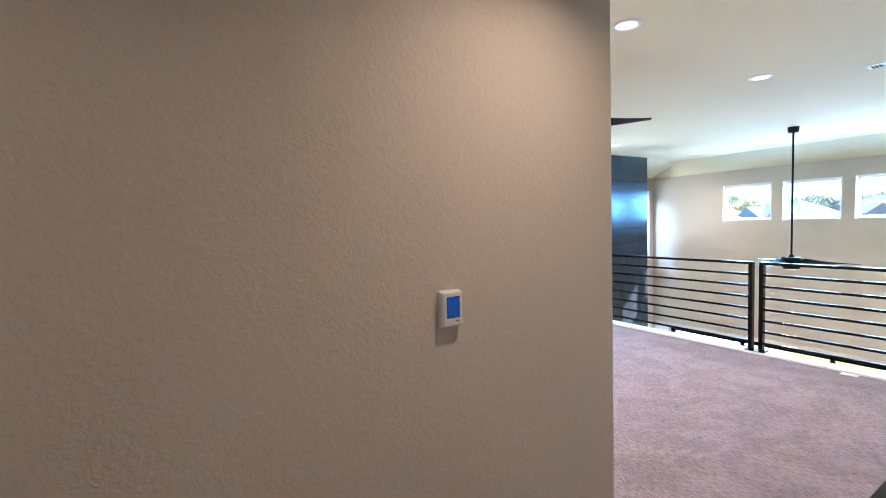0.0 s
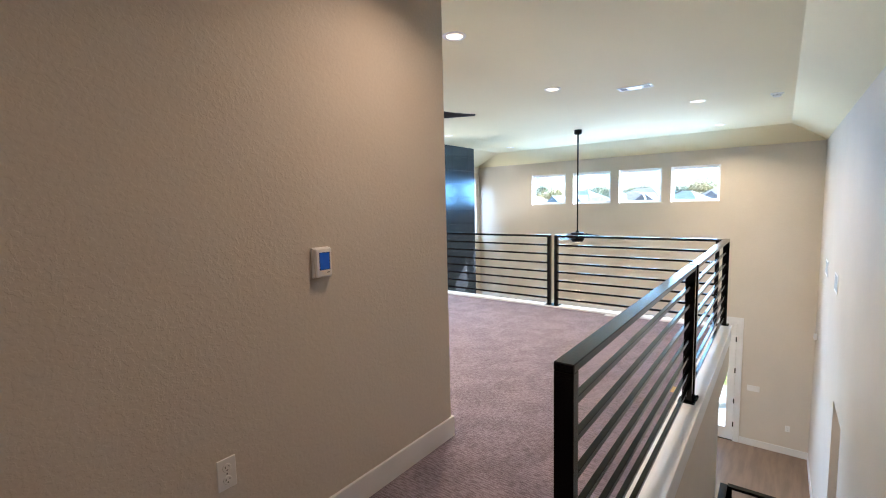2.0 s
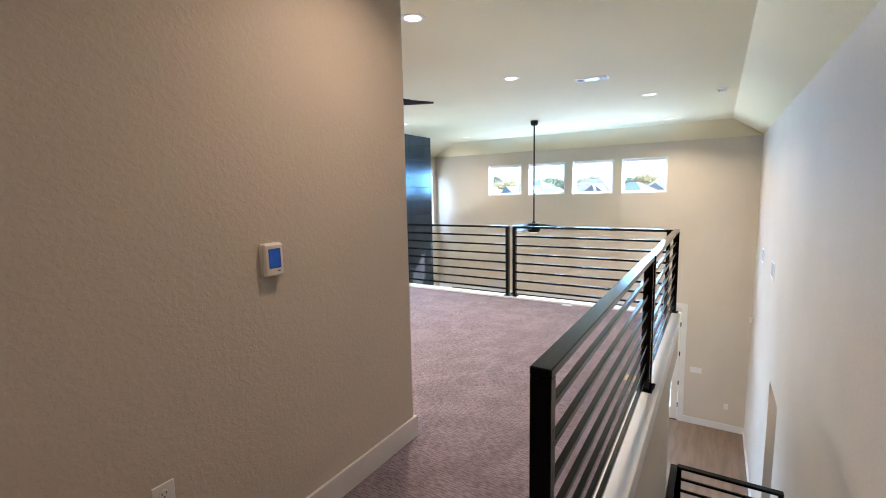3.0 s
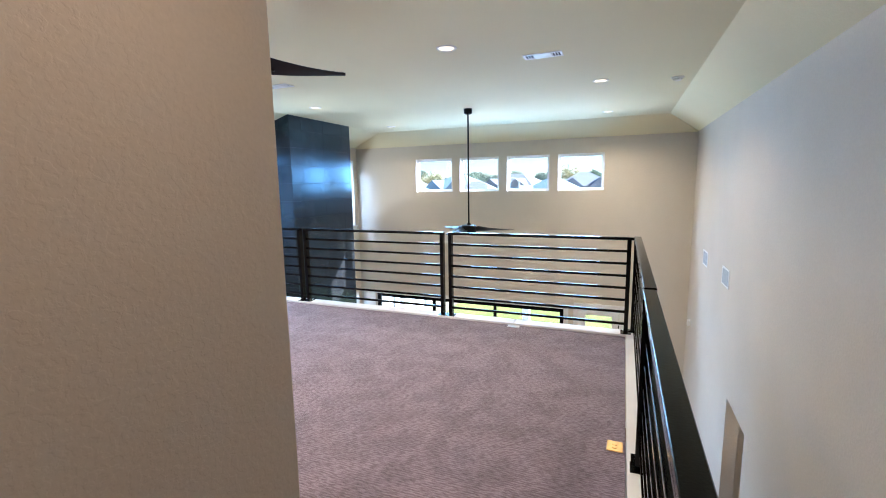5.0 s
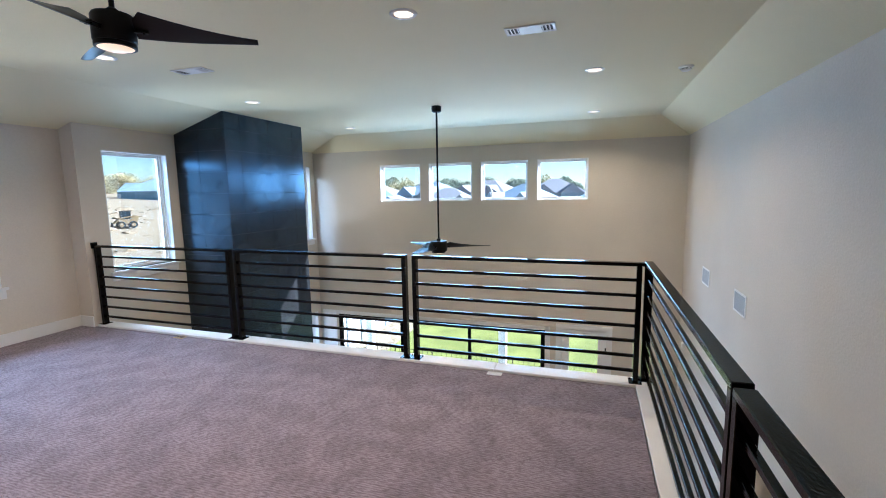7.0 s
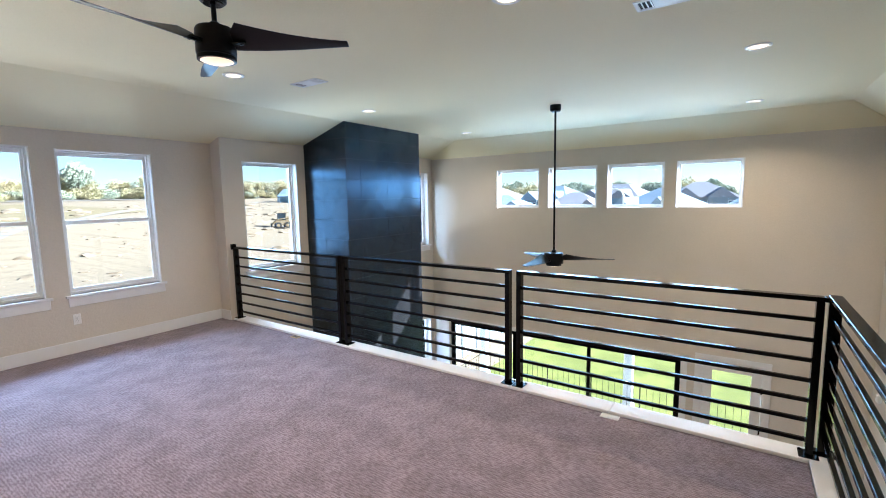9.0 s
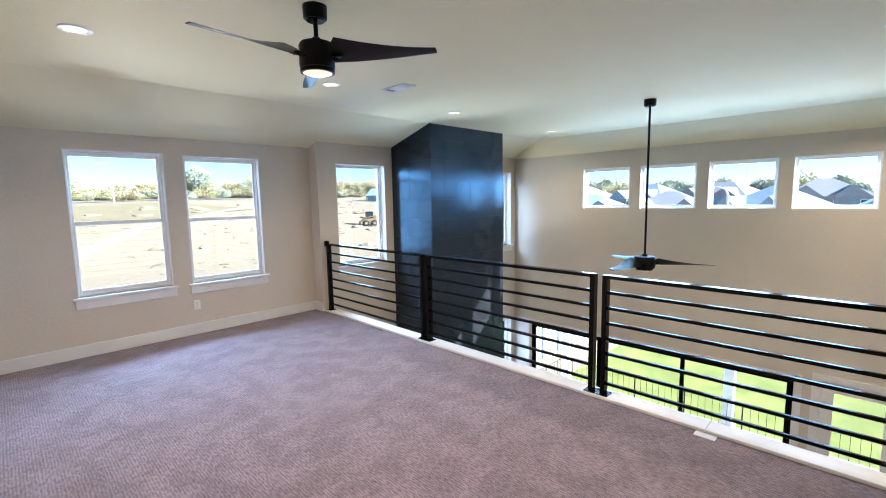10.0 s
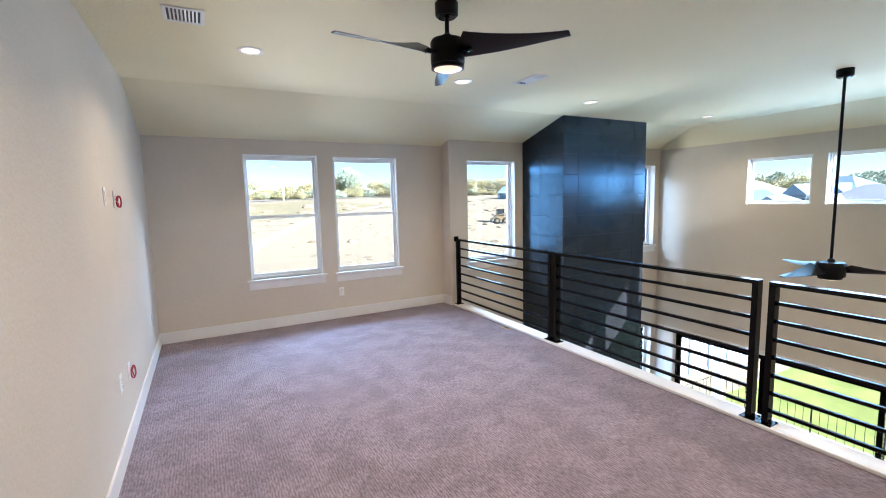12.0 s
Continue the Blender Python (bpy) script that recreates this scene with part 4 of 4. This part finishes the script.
# ---- ceiling fittings ----
def vent(x, y, w, d, turn, label, slats, blank=0.2):
    ob = thing("ceiling_vent", pose(x, y, CEILING, 0, 0, turn), label, "vent", "ceiling vents")
    part("frame", boxes(((-w / 2, -d / 2, -0.008), (w / 2, -d / 2 + 0.022, 0.0)), ((-w / 2, d / 2 - 0.022, -0.008), (w / 2, d / 2, 0.0)),
                        ((-w / 2, -d / 2 + 0.022, -0.008), (-w / 2 + 0.022, d / 2 - 0.022, 0.0)), ((w / 2 - 0.022, -d / 2 + 0.022, -0.008), (w / 2, d / 2 - 0.022, 0.0)), bevel=0.002), WHITE, ob)
    # Dark sheet in place of the shaded duct behind the slats.
    part("duct_shade", boxes(((-w / 2 + 0.02, -d / 2 + 0.02, -0.002), (w / 2 - 0.02, d / 2 - 0.02, -0.0005))), DARK_SLOT, ob)
    for k in range(slats):
        u = -w / 2 + 0.03 + (w - 0.06) * (k + 0.5) / slats
        if abs(u) < w * blank:
            continue
        part("slat", moved(boxes(((-0.005, -d / 2 + 0.022, -0.001), (0.005, d / 2 - 0.022, 0.001))), pose(u, 0, -0.006, 0, 25 if u < 0 else -25, 0)), WHITE, ob)
    if blank:
        part("damper_bar", boxes(((-w * 0.22, -d / 2 + 0.022, -0.0085), (w * 0.22, d / 2 - 0.022, -0.0055))), PLASTIC, ob)


vent(4.76, 1.115, 0.36, 0.16, 90, "white slatted ceiling supply vent", 12)
vent(4.705, 4.21, 0.36, 0.16, 90, "white slatted ceiling supply vent", 12)
vent(1.80, 3.865, 0.22, 0.24, 0, "white slatted ceiling supply vent near the wall", 8, 0)


def smoke_detector(x, y):
    ob = thing("smoke_detector", pose(x, y, CEILING), "round white smoke detector on the ceiling", "smoke detector")
    part("base", lathe([(0.050, -0.018), (0.066, -0.012), (0.068, 0.0)], 36), PLASTIC, ob, smooth=True)
    part("sensor_dome", lathe([(0.002, -0.046), (0.030, -0.044), (0.044, -0.036), (0.048, -0.018)], 30), PLASTIC, ob, smooth=True)
    for k in range(8):
        a = k * math.pi / 4
        part("slot", moved(boxes(((0.0465, -0.008, -0.030), (0.0485, 0.008, -0.023))), pose(0, 0, 0, 0, 0, math.degrees(a))), DARK_SLOT, ob)


smoke_detector(6.32, -0.16)


# ---- wall fittings; each is built facing -y and turned ----
def plate(name, m, w, h, label, category, kind, group=""):
    ob = thing(name, m, label, category, group)
    part("plate", boxes(((-w / 2, -0.006, -h / 2), (w / 2, 0, h / 2)), bevel=0.0025), PLASTIC, ob)
    if kind == "duplex":
        for s in (-0.024, 0.024):
            face = part("receptacle", moved(lathe([(0.0165, -0.0), (0.0165, 0.0085), (0.0155, 0.0095)], 24), pose(0, 0, s, 90)), PLASTIC, ob)
            part("slot", boxes(((-0.0085, -0.0102, s + 0.0), (-0.006, -0.009, s + 0.009)), ((0.006, -0.0102, s + 0.001), (0.0085, -0.009, s + 0.008)), ((-0.0025, -0.0102, s - 0.010), (0.0025, -0.009, s - 0.006))), DARK_SLOT, face)
        part("screw", moved(lathe([(0.003, 0.006), (0.003, 0.0072)], 10), pose(0, 0, 0, 90)), STEEL, ob)
    elif kind == "decora":
        part("insert", boxes(((-0.0165, -0.009, -0.033), (0.0165, -0.005, 0.033)), bevel=0.0015), PLASTIC, ob)
    elif kind == "gang":
        for k in range(3):
            u = -w / 2 + w * (k + 0.5) / 3
            part("rocker", boxes(((u - 0.0165, -0.010, -0.033), (u + 0.0165, -0.005, 0.033)), bevel=0.0015), PLASTIC, ob)
    elif kind == "cable":
        part("insert", boxes(((-0.017, -0.0085, -0.033), (0.017, -0.0055, 0.033)), bevel=0.001), PLASTIC, ob)
        pts = []
        for k in range(34):
            a = k / 33 * math.pi * 4
            pts.append((0.012 + 0.030 * math.sin(a * 0.5), -0.028 - 0.012 * math.cos(a), 0.040 * math.sin(a) - 0.016))
        part("cable", tube(pts, 0.0045, 6), RED, ob, "coiled red low-voltage cable", smooth=True)
    return ob


plate("outlet", pose(0.039, Y_NEAR, 0.492), 0.072, 0.122, "white duplex outlet on the hall wall", "outlet", "duplex", "outlets")
plate("outlet", pose(3.424, Y_LOFT, 0.37), 0.072, 0.116, "white duplex outlet below the window", "outlet", "duplex", "outlets")
plate("switch_plate", pose(X_TV, 4.25, 1.688, 0, 0, 90), 0.072, 0.118, "white blank plate on the loft wall", "wall plate", "decora", "wall plates")
plate("cable_plate", pose(X_TV, 4.60, 1.670, 0, 0, 90), 0.072, 0.118, "white plate with a coiled red cable", "wall plate", "cable", "wall plates")
plate("outlet", pose(X_TV, 4.11, 0.485, 0, 0, 90), 0.072, 0.118, "white duplex outlet low on the loft wall", "outlet", "duplex", "outlets")
plate("cable_plate", pose(X_TV, 4.45, 0.455, 0, 0, 90), 0.072, 0.118, "white low plate with a coiled red cable", "wall plate", "cable", "wall plates")
plate("outlet", pose(X_TV, 6.1, 0.45, 0, 0, 90), 0.072, 0.118, "white outlet near the loft corner", "outlet", "decora", "outlets")
plate("switch_plate", pose(X_FAR, 0.04, -2.35, 0, 0, -90), 0.21, 0.12, "white three-gang switch plate beside the door", "light switch", "gang")
plate("outlet", pose(X_FAR, -0.53, -3.03, 0, 0, -90), 0.075, 0.12, "white outlet on the lower wall", "outlet", "duplex", "outlets")
sensor = thing("wall_sensor", pose(9.35, Y_RIGHT, -1.02, 0, 0, 180), "small white security sensor high on the lower wall", "sensor")
part("body", boxes(((-0.035, -0.05, -0.055), (0.035, 0, 0.055)), bevel=0.012), PLASTIC, sensor)
part("lens", boxes(((-0.022, -0.054, -0.035), (0.022, -0.049, 0.0)), bevel=0.002), VINYL, sensor)


def thermostat(x, z):
    ob = thing("thermostat", pose(x, Y_NEAR, z), "white wall thermostat with a blue screen", "thermostat")
    part("back_plate", boxes(((-0.047, -0.012, -0.068), (0.047, 0, 0.068)), bevel=0.004), PLASTIC, ob)
    part("body", boxes(((-0.044, -0.032, -0.064), (0.044, -0.011, 0.066)), bevel=0.006), PLASTIC, ob, smooth=False)
    scr = part("screen", boxes(((-0.024, -0.0335, -0.030), (0.028, -0.0315, 0.044)), bevel=0.0008), SCREEN, ob, "blue backlit screen")
    part("bezel", boxes(((-0.026, -0.0328, -0.032), (0.030, -0.0318, 0.046))), DARK_SLOT, ob)
    part("mark", boxes(((0.012, -0.0325, -0.046), (0.026, -0.0319, -0.042))), DARK_SLOT, ob)
    return scr


thermostat(0.515, 1.239)


def wall_speaker(x, z):
    ob = thing("wall_grille", pose(x, Y_RIGHT, z, 0, 0, 180), "small white-framed grey in-wall speaker grille", "speaker", "in-wall speakers")
    w, h, f = 0.40, 0.235, 0.022
    part("frame", boxes(((-w / 2, -0.008, -h / 2), (w / 2, 0, -h / 2 + f)), ((-w / 2, -0.008, h / 2 - f), (w / 2, 0, h / 2)), ((-w / 2, -0.008, -h / 2 + f), (-w / 2 + f, 0, h / 2 - f)),
                        ((w / 2 - f, -0.008, -h / 2 + f), (w / 2, 0, h / 2 - f)), bevel=0.002), PLASTIC, ob)
    part("grille", boxes(((-w / 2 + f, -0.005, -h / 2 + f), (w / 2 - f, -0.001, h / 2 - f))), GREY_GRILLE, ob)


wall_speaker(6.72, 0.362)
wall_speaker(8.22, 0.362)


# ---- floor fittings ----
def floor_register(x, y, mat, label, slots=True):
    ob = thing("floor_register", pose(x, y, 0.0), label, "floor register", "floor registers")
    part("flange", boxes(((-0.036, -0.065, 0.001), (0.036, 0.065, 0.006)), bevel=0.002), mat, ob)
    for k in range(6):
        part("slot", boxes(((-0.025, -0.055 + 0.019 * k, 0.0055), (0.025, -0.044 + 0.019 * k, 0.007))), DARK_SLOT if slots else mat, ob)


floor_register(5.022, 1.436, WHITE, "flat white floor plate set in the carpet edge", False)
floor_register(5.022, 5.06, BRASS, "small bronze floor register at the carpet edge")
fo = thing("floor_outlet", pose(3.0, 0.355, 0.0), "square brass floor outlet in the carpet", "outlet", "outlets")
part("plate", boxes(((-0.055, -0.045, 0.001), (0.055, 0.045, 0.008)), bevel=0.003), BRASS, fo)
for s in (-0.016, 0.016):
    part("cap", moved(lathe([(0.015, 0.008), (0.015, 0.011), (0.012, 0.012)], 20), Matrix.Translation((s, 0, 0))), BRASS, fo)


# ---- lamps ----
def can_light(x, y, watts=3.0, tint=(1.0, 0.70, 0.42), z=CEILING):
    ob = thing("recessed_light", pose(x, y, z), "lit white recessed ceiling light", "ceiling light", "recessed ceiling lights")
    part("trim_ring", lathe([(0.060, -0.004), (0.066, -0.009), (0.088, -0.006), (0.092, 0.0), (0.060, 0.0)], 36), WHITE, ob, smooth=True)
    part("lens", lathe([(0.0005, -0.004), (0.060, -0.004), (0.060, -0.001)], 32), LAMP, ob, "glowing warm lens")
    lamp = new("can_lamp", bpy.data.lights.new("can_lamp", "AREA"))
    lamp.data.shape, lamp.data.size, lamp.data.energy, lamp.data.color = "DISK", 0.12, watts, tint
    lamp.data.spread = radians(140)
    lamp.matrix_basis = pose(x, y, z - 0.012)


for cx, cy in ((2.15, 1.76), (4.18, 1.855), (2.215, 4.38), (4.13, 4.525), (6.08, 4.74), (8.59, 4.81)):
    can_light(cx, cy)
for cx, cy in ((6.11, 0.67), (8.62, 0.67)):
    can_light(cx, cy, 5.0)
can_light(0.86, 0.72, 1.1, (1.0, 0.63, 0.37))
# Unseen light, added for the passage's warm brown tone.
can_light(5.75, -1.35, 0.6, z=-0.752)
# Unseen second hall light, added to brighten the wall's west part.
can_light(-1.25, 0.55, 0.5, (1.0, 0.63, 0.37))

for x, y, z in ((3.148, 3.062, 0.395), (7.275, 2.712, 2.04)):
    lamp = new("fan_lamp", bpy.data.lights.new("fan_lamp", "AREA"))
    lamp.data.shape, lamp.data.size, lamp.data.energy, lamp.data.color = "DISK", 0.16, 3.0, (1.0, 0.68, 0.40)
    lamp.matrix_basis = pose(x, y, CEILING - z)
